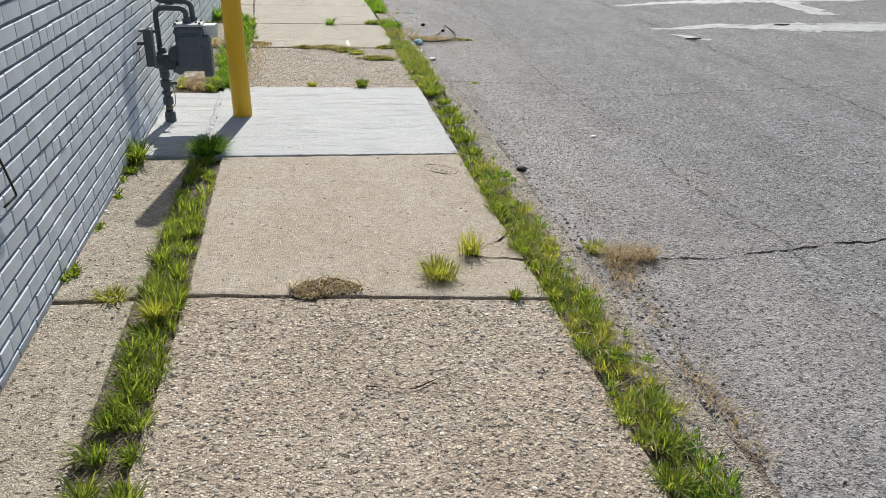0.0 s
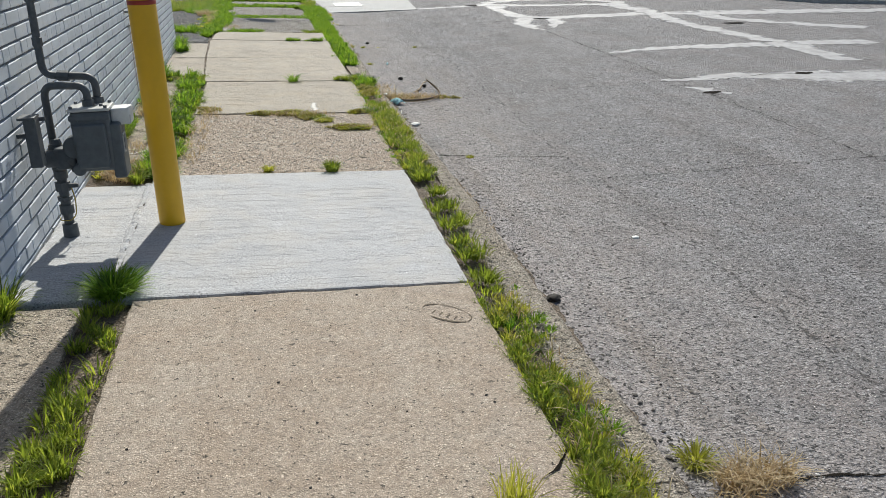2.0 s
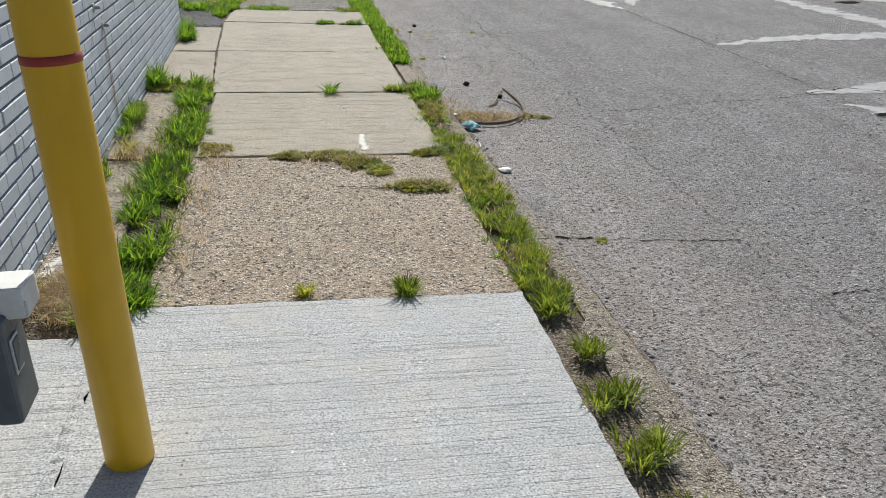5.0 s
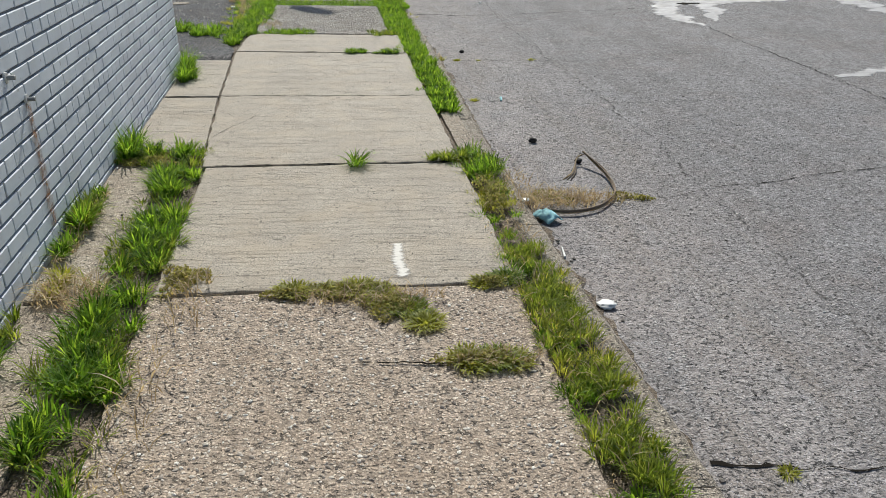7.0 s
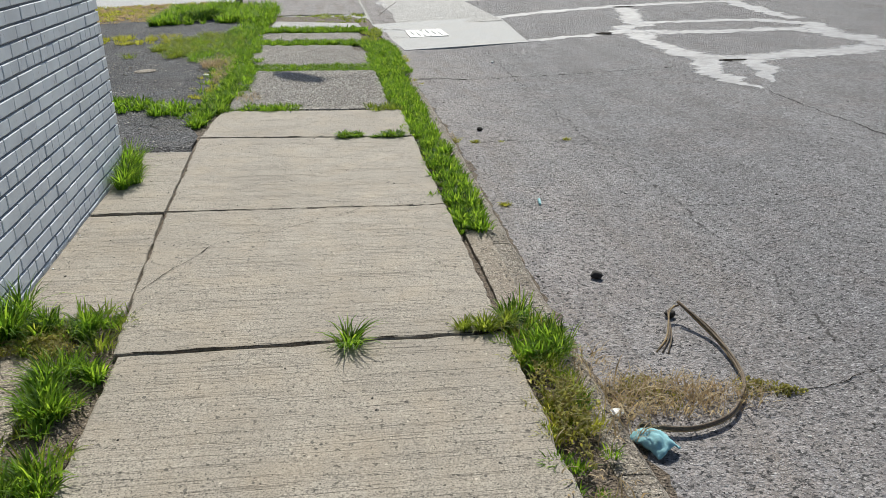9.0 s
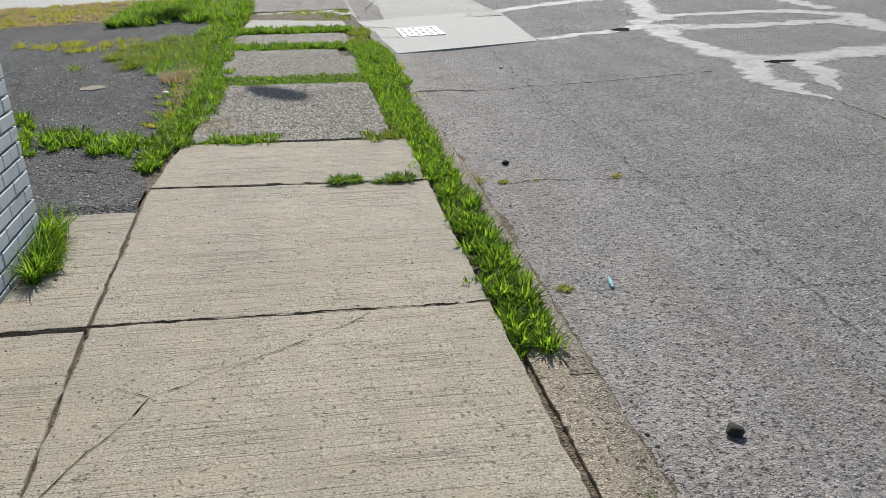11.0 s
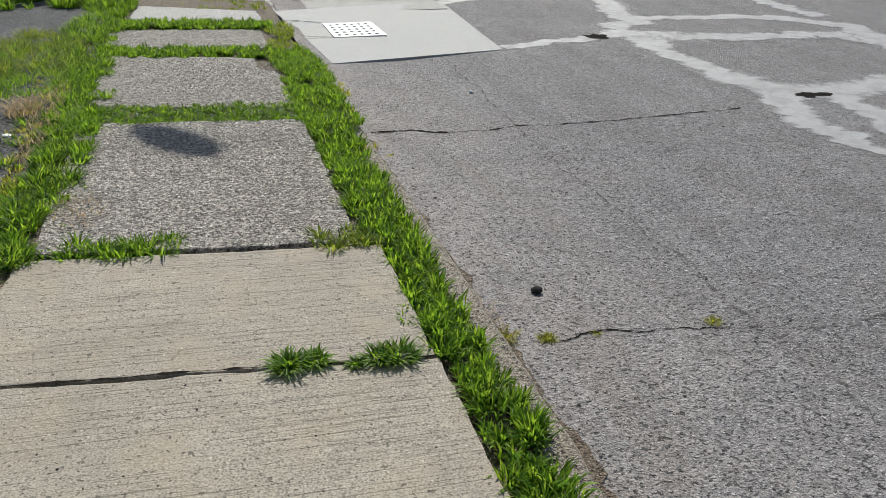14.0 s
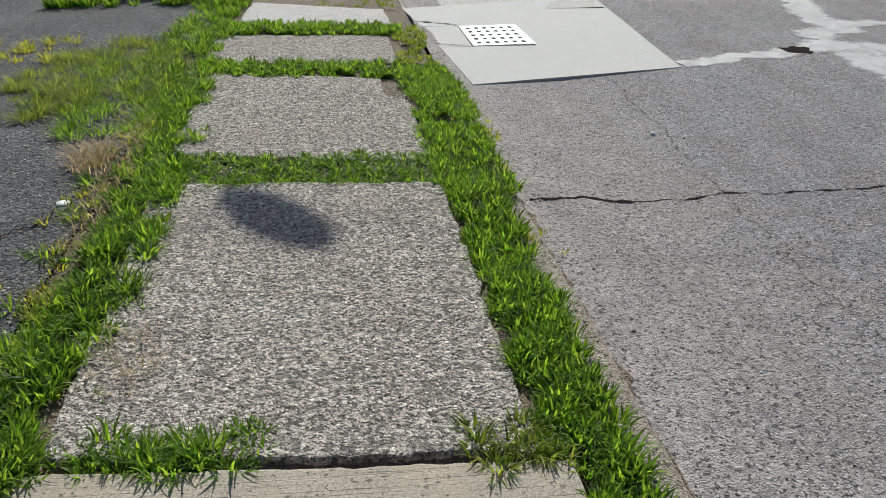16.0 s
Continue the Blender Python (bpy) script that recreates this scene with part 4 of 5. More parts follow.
part("valve_handle", box((0.05, 0.016, 0.02), (RX + 0.045, RY - 0.01, 0.325), 0.004), M["pipe"], gas)
part("tracer_wire", tube([(RX + 0.036, RY - 0.01, 0.33), (RX + 0.05, RY - 0.025, 0.26), (RX + 0.045, RY - 0.035, 0.19), (RX + 0.02, RY - 0.04, 0.165), (RX - 0.03, RY - 0.03, 0.165), (RX - 0.036, RY, 0.17)], 0.0028, 8, 0.02), M["wire"], gas, "thin yellow tracer wire", True)
reg = part("regulator", join(rod((RX - 0.045, RY - 0.03, 0.462), (RX + 0.10, RY - 0.05, 0.462), 0.040, sides=24, bevel=0.01), rod((RX, RY, 0.40), (RX, RY, 0.52), 0.033, sides=20, bevel=0.006), rod((RX + 0.04, RY - 0.045, 0.42), (RX + 0.04, RY - 0.045, 0.515), 0.045, 0.04, 24, 0.01)), M["pipe"], gas, "dark cast regulator body", True)
part("regulator_cap", rod((RX + 0.005, RY - 0.01, 0.52), (RX + 0.005, RY - 0.01, 0.548), 0.027, 0.02, 8, 0.003), M["pipe"], reg)
part("outlet_elbow", join(rod((RX + 0.10, RY - 0.05, 0.462), (RX + 0.13, RY - 0.053, 0.462), 0.03, sides=8, bevel=0.003), rod((RX + 0.09, RY - 0.05, 0.40), (RX + 0.09, RY - 0.05, 0.45), 0.028, sides=18, bevel=0.006)), M["pipe"], gas, "", False)
part("inlet_pipe", tube([(RX - 0.008, RY, 0.50), (RX - 0.008, RY, 0.785), (-1.555, 7.735, 0.785), (-1.555, 7.735, 0.69)], 0.0165, 16, 0.055), M["pipe"], gas, "bent iron pipe", True)
part("outlet_pipe", tube([(-1.525, 7.80, 0.69), (-1.525, 7.80, 0.815), (-1.741, 7.825, 0.825), (-1.741, 7.825, 1.185), (-1.88, 7.83, 1.185)], 0.0165, 16, 0.05), M["pipe"], gas, "bent iron pipe into the wall", True)
for a, b, r in (((-1.68, 7.818, 0.822), (-1.63, 7.812, 0.820), 0.024), ((-1.741, 7.825, 0.95), (-1.741, 7.825, 0.99), 0.022), ((-1.741, 7.825, 1.14), (-1.741, 7.825, 1.17), 0.022), ((-1.555, 7.735, 0.685), (-1.555, 7.735, 0.725), 0.026), ((-1.525, 7.80, 0.685), (-1.525, 7.80, 0.725), 0.026)):
    part("coupling", rod(a, b, r, sides=8, bevel=0.003), M["pipe"], gas)
part("body", box((0.165, 0.14, 0.27), (-1.548, 7.735, 0.548), 0.018, 3), M["meter"], gas, "rounded grey enamel meter case", True)
part("front_case", join(box((0.135, 0.03, 0.2), (-1.553, 7.657, 0.53), 0.014, 3), box((0.17, 0.02, 0.025), (-1.55, 7.672, 0.655), 0.006), rod((-1.635, 7.69, 0.52), (-1.635, 7.76, 0.52), 0.05, sides=24, bevel=0.01), rod((-1.622, 7.66, 0.425), (-1.622, 7.74, 0.425), 0.028, sides=20, bevel=0.006)), M["meter"], gas, "", False)
part("side_case", box((0.055, 0.14, 0.25), (-1.452, 7.735, 0.50), 0.014, 3, taper=0.92), M["meter"], gas)
part("number_plate", box((0.004, 0.05, 0.085), (-1.4235, 7.715, 0.53), 0.001), M["alu"], gas, "small grey plate")
part("plate_face", box((0.003, 0.036, 0.07), (-1.4208, 7.715, 0.53)), M["meter"], gas)
part("top_plate", box((0.175, 0.15, 0.014), (-1.548, 7.735, 0.690), 0.005), M["alu"], gas, "pale worn top plate")
for bx, by in ((-1.62, 7.675), (-1.476, 7.675), (-1.62, 7.795), (-1.476, 7.795), (-1.50, 7.72)):
    part("bolt", rod((bx, by, 0.694), (bx, by, 0.707), 0.008, sides=6), M["pipe"], gas)
idx = part("index_housing", box((0.085, 0.10, 0.075), (-1.425, 7.765, 0.645), 0.012, 3), M["white"], gas, "pale plastic reading unit")
part("index_window", box((0.03, 0.092, 0.045), (-1.398, 7.762, 0.632), 0.006), M["alu"], idx)
part("index_neck", box((0.05, 0.08, 0.05), (-1.45, 7.76, 0.60), 0.01), M["meter"], gas)
part("wall_bracket", join(box((0.05, 0.075, 0.21), (-1.775, 7.625, 0.57), 0.005), box((0.07, 0.09, 0.012), (-1.785, 7.625, 0.68), 0.003), box((0.05, 0.02, 0.02), (-1.83, 7.63, 0.6), 0.003), box((0.07, 0.016, 0.016), (-1.765, 7.68, 0.66), 0.003)), M["pipe"], gas, "dark metal box on the wall")

# ---- grass ----
rs = np.random.RandomState(7)


def blades_mesh(name, roots, heads, height, width, bend, material, label="", category="", group="", kind="", parent=None):
    """Grass blades: roots (n x 3), heads (n x 2: the way each leans), height and width in metres, bend 0 to 1."""
    n = len(roots)
    ts = np.array([0.0, 0.38, 0.72, 1.0])
    wid = np.array([0.8, 1.0, 0.7, 0.0])
    hd = heads / np.maximum(np.linalg.norm(heads, axis=1, keepdims=True), 1e-6)
    tw = rs.uniform(-0.9, 0.9, n)
    side = np.stack([-hd[:, 1] * np.cos(tw) + hd[:, 0] * np.sin(tw), hd[:, 0] * np.cos(tw) + hd[:, 1] * np.sin(tw), np.zeros(n)], 1)
    verts = np.zeros((n, 7, 3))
    k = 0
    for t, w in zip(ts, wid):
        out = height * (0.25 * bend * t + 0.75 * bend * t * t)
        up = height * (t - 0.42 * bend * t * t - 0.12 * bend ** 2 * t ** 3)
        c = roots + np.concatenate([hd * out[:, None], up[:, None]], 1)
        if w > 0:
            verts[:, k] = c - side * (width * w / 2)[:, None]
            verts[:, k + 1] = c + side * (width * w / 2)[:, None]
            k += 2
        else:
            verts[:, k] = c
    base = (np.arange(n) * 7)[:, None]
    quads = np.concatenate([base + np.array([[0, 1, 3, 2]]), base + np.array([[2, 3, 5, 4]])])
    tris = base + np.array([[4, 5, 6]])
    me = bpy.data.meshes.new(name)
    me.from_pydata(verts.reshape(-1, 3).tolist(), [], quads.tolist() + tris.tolist())
    me.materials.append(material)
    me.polygons.foreach_set("use_smooth", [True] * len(me.polygons))
    ob = new(name, me)
    if parent is not None:
        ob.parent = parent
    return tagged(ob, label, category, group, kind)


def clumps(centres, per, spread, height, width, bend, zf):
    """Blades that fan out of the given clump centres (x, y, size)."""
    R, H, ht, wd, bd = [], [], [], [], []
    for x, y, s in centres:
        m = max(3, int(1.7 * per * s * rs.uniform(0.7, 1.3)))
        a = rs.uniform(0, 2 * math.pi, m)
        r = 0.85 * spread * s * rs.uniform(0, 1, m) ** 0.7
        px, py = x + r * np.cos(a), y + r * np.sin(a)
        jit = rs.uniform(-0.8, 0.8, m)
        lean = rs.uniform(0, 6.28)
        H.append(np.stack([np.cos(a + jit) + 0.35 * math.cos(lean), np.sin(a + jit) + 0.35 * math.sin(lean)], 1))
        R.append(np.stack([px, py, np.array([zf(u, v) for u, v in zip(px, py)]) - 0.006], 1))
        ht.append(height * s * rs.uniform(0.45, 1.15, m))
        wd.append(1.5 * width * rs.uniform(0.6, 1.25, m))
        bd.append(np.clip(bend - 0.14 + rs.uniform(-0.35, 0.36, m) + 0.36 * r / (spread * s), 0.05, 1.12))
    return np.concatenate(R), np.concatenate(H), np.concatenate(ht), np.concatenate(wd), np.concatenate(bd)


def scatter(x0, x1, y0, y1, per_m2, size=(0.6, 1.2), cover=None, xl=None):
    """Clump centres over a strip; cover(x, y) gives the chance that one grows there."""
    out = []
    for _ in range(int(0.62 * abs((x1 - x0) * (y1 - y0)) * per_m2)):
        x, y = rs.uniform(x0, x1), rs.uniform(y0, y1)
        if cover is None or rs.uniform() < cover(x, y):
            out.append((x, y, rs.uniform(*size)))
    return out


def strip_z(x, y):
    return side_z(max(x, -2.2)) - 0.012 - (0.016 if x > 0.05 else 0.0)


def drive_z(x, y):
    return side_z(max(x, -2.2)) + 0.004


def grass(name, centres, per, spread, height, width, bend, mat, label, zf=strip_z):
    return blades_mesh(name, *clumps(centres, per, spread, height, width, bend, zf), M[mat], label, "grass", kind="stuff")


def patchy(s, lo, seed):
    return lambda x, y: 1.0 if wob(x, y, s, seed) > lo else 0.15


near = scatter(-0.005, 0.15, 2.6, 7.0, 820, (0.5, 1.15), patchy(5.0, -0.15, 1))
grass("curb_grass", near, 34, 0.042, 0.06, 0.0026, 0.55, "green", "short green and yellowing grass along the curb")
grass("curb_grass", scatter(0.0, 0.19, 2.6, 7.0, 520, (0.5, 1.1), patchy(4.0, -0.05, 2)), 28, 0.04, 0.055, 0.0024, 0.6, "olive", "dry olive grass along the curb")
grass("curb_grass", [(0.10 + rs.uniform(-0.05, 0.07), y + rs.uniform(-0.04, 0.04), rs.uniform(0.8, 1.3)) for y in (7.08, 7.34, 7.52, 7.80, 8.10, 8.36, 8.70) for _ in range(6)], 24, 0.045, 0.066, 0.004, 0.55, "green", "loose clumps of green grass along the curb")
grass("curb_grass", scatter(0.04, 0.225, 8.75, 12.25, 620, (0.55, 1.15), lambda x, y: patchy(4.5, -0.15, 3)(x, y) * (0.10 if 10.98 < y < 11.42 else (0.45 if y > 11.42 else 1.0))), 34, 0.042, 0.066, 0.0027, 0.55, "green", "short green grass along the curb")
grass("curb_grass", scatter(0.03, 0.24, 8.7, 12.4, 330, (0.6, 1.1), lambda x, y: patchy(3.6, -0.05, 4)(x, y) * (0.15 if 10.98 < y < 11.42 else 1.0)), 28, 0.04, 0.06, 0.0024, 0.6, "olive", "dry olive grass along the curb")
grass("curb_grass", scatter(0.05, 0.24, 11.95, 12.35, 420, (0.8, 1.3)), 26, 0.05, 0.09, 0.0045, 0.55, "lush", "fresh green grass clump at the curb")
grass("curb_grass", scatter(0.0, 0.235, 13.35, 18.4, 980, (0.4, 1.25), lambda x, y: patchy(5.5, -0.4, 31)(x, y) if y > 16.35 or x > 0.075 else 0.05), 28, 0.046, 0.068, 0.0056, 0.5, "lush", "lush broad-bladed green grass along the curb")
grass("curb_grass", scatter(-0.05, 0.33, 18.3, 20.9, 760, (0.4, 1.2), patchy(5.0, -0.4, 32)), 26, 0.048, 0.07, 0.0052, 0.52, "lush", "green grass along the curb", strip_z)
grass("curb_grass", scatter(0.18, 0.40, 17.6, 20.6, 70, (0.5, 1.0), patchy(2.0, 0.0, 6)), 18, 0.04, 0.06, 0.003, 0.6, "olive", "dry grass at the road edge")
grass("curb_grass", scatter(0.0, 0.28, 20.8, 22.3, 160, (0.6, 1.1)), 22, 0.05, 0.08, 0.005, 0.6, "green", "green grass at the corner of the walk")
grass("joint_grass", scatter(-1.80, -1.55, 16.9, 20.2, 150, (0.4, 1.0), patchy(3.0, -0.1, 21)), 20, 0.05, 0.07, 0.004, 0.7, "olive", "dry olive grass at the edge of the drive", drive_z)
# between the walk and the strip by the wall
grass("joint_grass", scatter(-1.51, -1.385, 2.6, 7.0, 760, (0.45, 1.2), patchy(4.2, -0.25, 7)), 32, 0.042, 0.07, 0.003, 0.55, "green", "green grass in the long joint beside the walk")
grass("joint_grass", scatter(-1.57, -1.37, 8.78, 12.1, 430, (0.55, 1.35), patchy(3.4, -0.12, 8)), 32, 0.05, 0.092, 0.0045, 0.6, "lush", "thick green grass in the long joint beside the walk")
grass("joint_grass", scatter(-1.62, -1.35, 8.8, 12.5, 230, (0.5, 1.15), patchy(3.0, -0.1, 9)), 24, 0.05, 0.085, 0.0036, 0.7, "green", "yellowing grass in the joint beside the walk")
grass("joint_grass", scatter(-1.86, -1.40, 12.26, 12.50, 170, (0.5, 1.2), patchy(6.0, -0.1, 16)), 24, 0.045, 0.075, 0.0045, 0.6, "lush", "green weeds between the strip slabs")
grass("joint_grass", scatter(-1.72, -1.26, 15.75, 20.4, 800, (0.5, 1.2), lambda x, y: (1.0 if wob(x, y, 4.3, 12) > -0.25 else 0.2) if (y > 16.38 or x < -1.51) and abs(x + 1.46 + 0.06 * math.sin(y * 2)) < 0.12 + 0.06 * wob(0, y, 1.3, 4) else (0.06 if y > 16.38 else 0.02)), 26, 0.05, 0.085, 0.0056, 0.58, "lush", "thick green grass between walk and drive")
grass("joint_grass", scatter(-2.5, -1.62, 16.2, 16.95, 190, (0.7, 1.3), lambda x, y: 1.0 if abs(y - 16.35 + 0.45 * (x + 1.7)) < 0.22 else 0.05), 24, 0.055, 0.10, 0.0075, 0.55, "lush", "thick green grass on the old drive", drive_z)
grass("joint_grass", scatter(-3.9, -2.5, 16.7, 17.4, 130, (0.7, 1.3)), 22, 0.055, 0.10, 0.0075, 0.55, "lush", "thick green grass on the old drive", drive_z)
grass("joint_grass", scatter(-1.45, -0.80, 16.36, 16.52, 640, (0.5, 1.15)), 28, 0.05, 0.08, 0.0056, 0.58, "lush", "green grass in the joint between slabs")
grass("joint_grass", scatter(-0.22, 0.03, 16.30, 16.50, 620, (0.6, 1.1)), 26, 0.045, 0.075, 0.0045, 0.65, "green", "green weeds at the slab corner")
grass("joint_grass", scatter(-1.42, 0.05, 18.42, 18.84, 620, (0.5, 1.0)), 24, 0.045, 0.07, 0.005, 0.7, "lush", "green grass in the joint between slabs")
grass("joint_grass", scatter(-1.46, 0.0, 20.50, 20.92, 480, (0.55, 1.05)), 22, 0.045, 0.08, 0.0075, 0.55, "lush", "green grass in the joint between slabs")
grass("joint_grass", scatter(-1.5, 0.1, 21.94, 22.38, 440, (0.6, 1.15)), 22, 0.05, 0.09, 0.0085, 0.55, "lush", "green grass at the end of the walk")
grass("rough_grass", scatter(-2.9, -1.62, 19.0, 22.0, 130, (0.4, 1.2), lambda x, y: 1.0 if ((x + 2.12) / 0.55) ** 2 + ((y - 20.5) / 1.0) ** 2 < 1 + 0.8 * wob(x, y, 2.0, 5) else 0.02), 44, 0.10, 0.12, 0.0026, 0.75, "green", "long thin grass beside the drive", drive_z)
grass("rough_grass", scatter(-2.6, -1.58, 18.9, 21.6, 80, (0.5, 1.2), lambda x, y: 1.0 if ((x + 1.85) / 0.40) ** 2 + ((y - 20.1) / 1.0) ** 2 < 1 + 0.8 * wob(x, y, 2.0, 6) else 0.03), 34, 0.09, 0.12, 0.0032, 0.7, "lush", "long thin grass beside the drive", drive_z)
grass("rough_grass", scatter(-7.5, -2.5, 20.9, 21.7, 85, (0.5, 1.2), patchy(1.4, -0.1, 24)), 22, 0.06, 0.10, 0.004, 0.6, "olive", "yellowing grass on the drive", drive_z)
grass("rough_grass", scatter(-1.85, -1.40, 20.2, 24.9, 260, (0.5, 1.3), patchy(1.6, -0.15, 14)), 24, 0.055, 0.10, 0.005, 0.6, "lush", "tall green grass beside the walk")
grass("rough_grass", scatter(-3.2, -1.35, 23.2, 26.0, 170, (0.6, 1.5), patchy(1.3, -0.25, 15)), 24, 0.07, 0.15, 0.007, 0.6, "lush", "tall green grass at the street corner", drive_z)
grass("rough_grass", scatter(-10.0, -2.4, 23.9, 27.2, 80, (0.6, 1.2)), 22, 0.08, 0.07, 0.005, 0.7, "straw", "dry grass verge at the street corner", drive_z)
grass("rough_grass", scatter(-10.0, -2.4, 23.9, 27.2, 50, (0.6, 1.2), patchy(0.9, -0.1, 25)), 22, 0.08, 0.08, 0.005, 0.65, "olive", "yellow-green grass verge at the street corner", drive_z)
grass("rough_grass", scatter(-1.45, 0.15, 23.4, 25.0, 130, (0.5, 1.1), patchy(1.5, -0.1, 26)), 20, 0.06, 0.07, 0.005, 0.65, "green", "thin grass along the corner ramp", lambda x, y: -0.02)

# ---- single weeds ----
def weed(x, y, size, mat, name="weed_tuft", label="small green weed tuft in a slab joint", per=60, spread=0.035, height=0.08, width=0.0032, bend=0.6, zf=walk_z, group="weeds on the walk", along=0.012, shoots=2):
    c = [(x + rs.normal(0, 0.012 * size), y + rs.normal(0, along * size), size * rs.uniform(0.6, 1.1) if shoots > 2 else size) for _ in range(shoots)]
    blades_mesh(name, *clumps(c, per, spread, height, width, bend, zf), M[mat], label, "weed", group)


DRY = "half-dry olive weed tuft growing from a crack"
weed(-0.40, 5.30, 1.1, "olive", label=DRY, per=85, spread=0.05, height=0.10, width=0.0024, bend=0.6)
weed(-0.23, 5.53, 1.0, "olive", label=DRY, per=50, height=0.13, width=0.002, bend=0.35)
weed(-0.13, 5.09, 0.6, "green", label="tiny green weed in a slab joint")
weed(-1.47, 7.07, 1.35, "lush", label="tall dark green weed with seed heads beside concrete", per=240, spread=0.06, height=0.10, width=0.003, bend=0.75)
weed(-0.82, 8.87, 0.75, "olive", label=DRY), weed(-0.41, 8.84, 1.1, "green", per=80)
for x, y, s, m in ((-0.83, 10.62, 0.9, "olive"), (-0.70, 10.60, 0.8, "olive"), (-0.60, 10.60, 1.1, "olive"), (-0.50, 10.54, 1.1, "olive"), (-0.42, 10.44, 1.0, "green"), (-0.36, 10.32, 1.0, "olive"), (-0.25, 10.04, 1.0, "olive"), (-0.16, 10.05, 1.0, "green"), (-0.08, 10.04, 0.9, "olive"), (-0.10, 10.62, 0.8, "olive"), (0.0, 10.66, 0.9, "green")):
    weed(x, y, s, m, label="low matted weed in a concrete crack", per=110, spread=0.075, height=0.045, width=0.0042, bend=0.9)
weed(-0.53, 12.14, 0.95, "lush", per=34, spread=0.05, height=0.13, width=0.004, bend=0.85)
for x, y, s in ((-0.10, 12.2, 0.8), (-0.02, 12.2, 1.0), (0.05, 12.22, 1.0)):
    weed(x, y, s, "green", per=60)
for x, y, s in ((-0.45, 15.42, 1.1), (-0.37, 15.41, 0.9), (-0.16, 15.37, 1.0), (-0.08, 15.37, 1.1), (-0.24, 15.37, 0.6)):
    weed(x, y, 0.85 * s, "lush", per=60, spread=0.06, height=0.075, width=0.0055, bend=0.8)
WALLW = "green weed growing at the foot of the brick wall"
for x, y, s, m, h in ((-1.81, 5.45, 0.7, "green", 0.08), (-1.81, 5.95, 0.5, "green", 0.06), (-1.81, 6.35, 0.6, "green", 0.07), (-1.81, 6.72, 0.8, "green", 0.08), (-1.80, 6.95, 0.9, "green", 0.20), (-1.80, 9.72, 1.3, "green", 0.12), (-1.80, 9.95, 0.9, "green", 0.10), (-1.80, 10.35, 0.8, "green", 0.10), (-1.73, 10.72, 1.1, "olive", 0.08), (-1.80, 11.30, 1.2, "green", 0.12), (-1.80, 11.50, 1.0, "green", 0.13), (-1.78, 12.45, 1.5, "lush", 0.13), (-1.77, 14.30, 1.4, "lush", 0.12), (-1.75, 14.50, 1.3, "lush", 0.10), (-1.79, 14.62, 1.5, "lush", 0.13), (-1.50, 12.42, 1.2, "lush", 0.10), (-1.80, 8.95, 1.0, "olive", 0.08), (-1.55, 8.78, 1.3, "green", 0.09), (-1.80, 9.82, 1.2, "lush", 0.11), (-1.79, 10.1, 1.1, "lush", 0.10), (-1.80, 11.12, 1.1, "lush", 0.11), (-1.79, 11.42, 1.3, "lush", 0.12), (-1.80, 11.68, 0.9, "lush", 0.09), (-1.66, 12.40, 1.2, "lush", 0.09), (-1.70, 12.30, 1.0, "green", 0.08)):
    weed(x, y, s, m, label=WALLW, per=26, spread=0.03, height=h, width=0.0042, bend=0.6, group="weeds by the wall", along=0.055, shoots=6)
weed(-1.46, 5.05, 1.2, "olive", label="low yellowing weed in the strip joint", per=70), weed(-1.62, 5.22, 1.0, "olive", label="low yellowing weed in the strip joint", per=60, spread=0.06, height=0.05, bend=0.8)
for x, y, s in ((1.27, 15.56, 0.55), (0.55, 15.58, 0.6), (0.75, 15.58, 0.35), (0.62, 9.52, 0.5), (0.43, 5.75, 1.1), (0.38, 15.6, 0.9), (0.44, 14.03, 0.6)):
    weed(x, y, s, "olive", label="low dry weed in a road crack", per=60, spread=0.05, height=0.06, bend=0.8, zf=rz, group="weeds on the road")

def leaf_mat(x, y, rx_, ry_, n, mat="mat", label="low matted weed of tiny olive leaves spreading over the slab", zf=walk_z):
    a, r = rs.uniform(0, 2 * math.pi, n), rs.uniform(0, 1, n) ** 0.6
    edge = 1 + 0.35 * np.sin(3 * a + x * 9) + 0.2 * np.sin(7 * a + y * 5)
    px, py = x + rx_ * r * edge * np.cos(a), y + ry_ * r * edge * np.sin(a)
    roots = np.stack([px, py, np.array([zf(u, v) for u, v in zip(px, py)]) + 0.026 * (1 - r) * rs.uniform(0.1, 1.0, n)], 1)
    b = rs.uniform(0, 2 * math.pi, n)
    blades_mesh("weed_mat", roots, np.stack([np.cos(b), np.sin(b)], 1), rs.uniform(0.010, 0.024, n), rs.uniform(0.005, 0.010, n), rs.uniform(0.5, 1.1, n), M[mat], label, "weed", kind="stuff")


for x, y, rx_, ry_, n in ((-0.64, 10.60, 0.15, 0.055, 900), (-0.47, 10.47, 0.09, 0.11, 950), (-0.20, 10.05, 0.14, 0.045, 700), (-1.27, 10.75, 0.09, 0.12, 700), (-1.66, 12.27, 0.15, 0.10, 1500), (-0.86, 10.58, 0.09, 0.04, 500), (-0.06, 10.62, 0.07, 0.04, 400), (0.13, 11.62, 0.07, 0.25, 900)):
    leaf_mat(x, y, rx_, ry_, n)

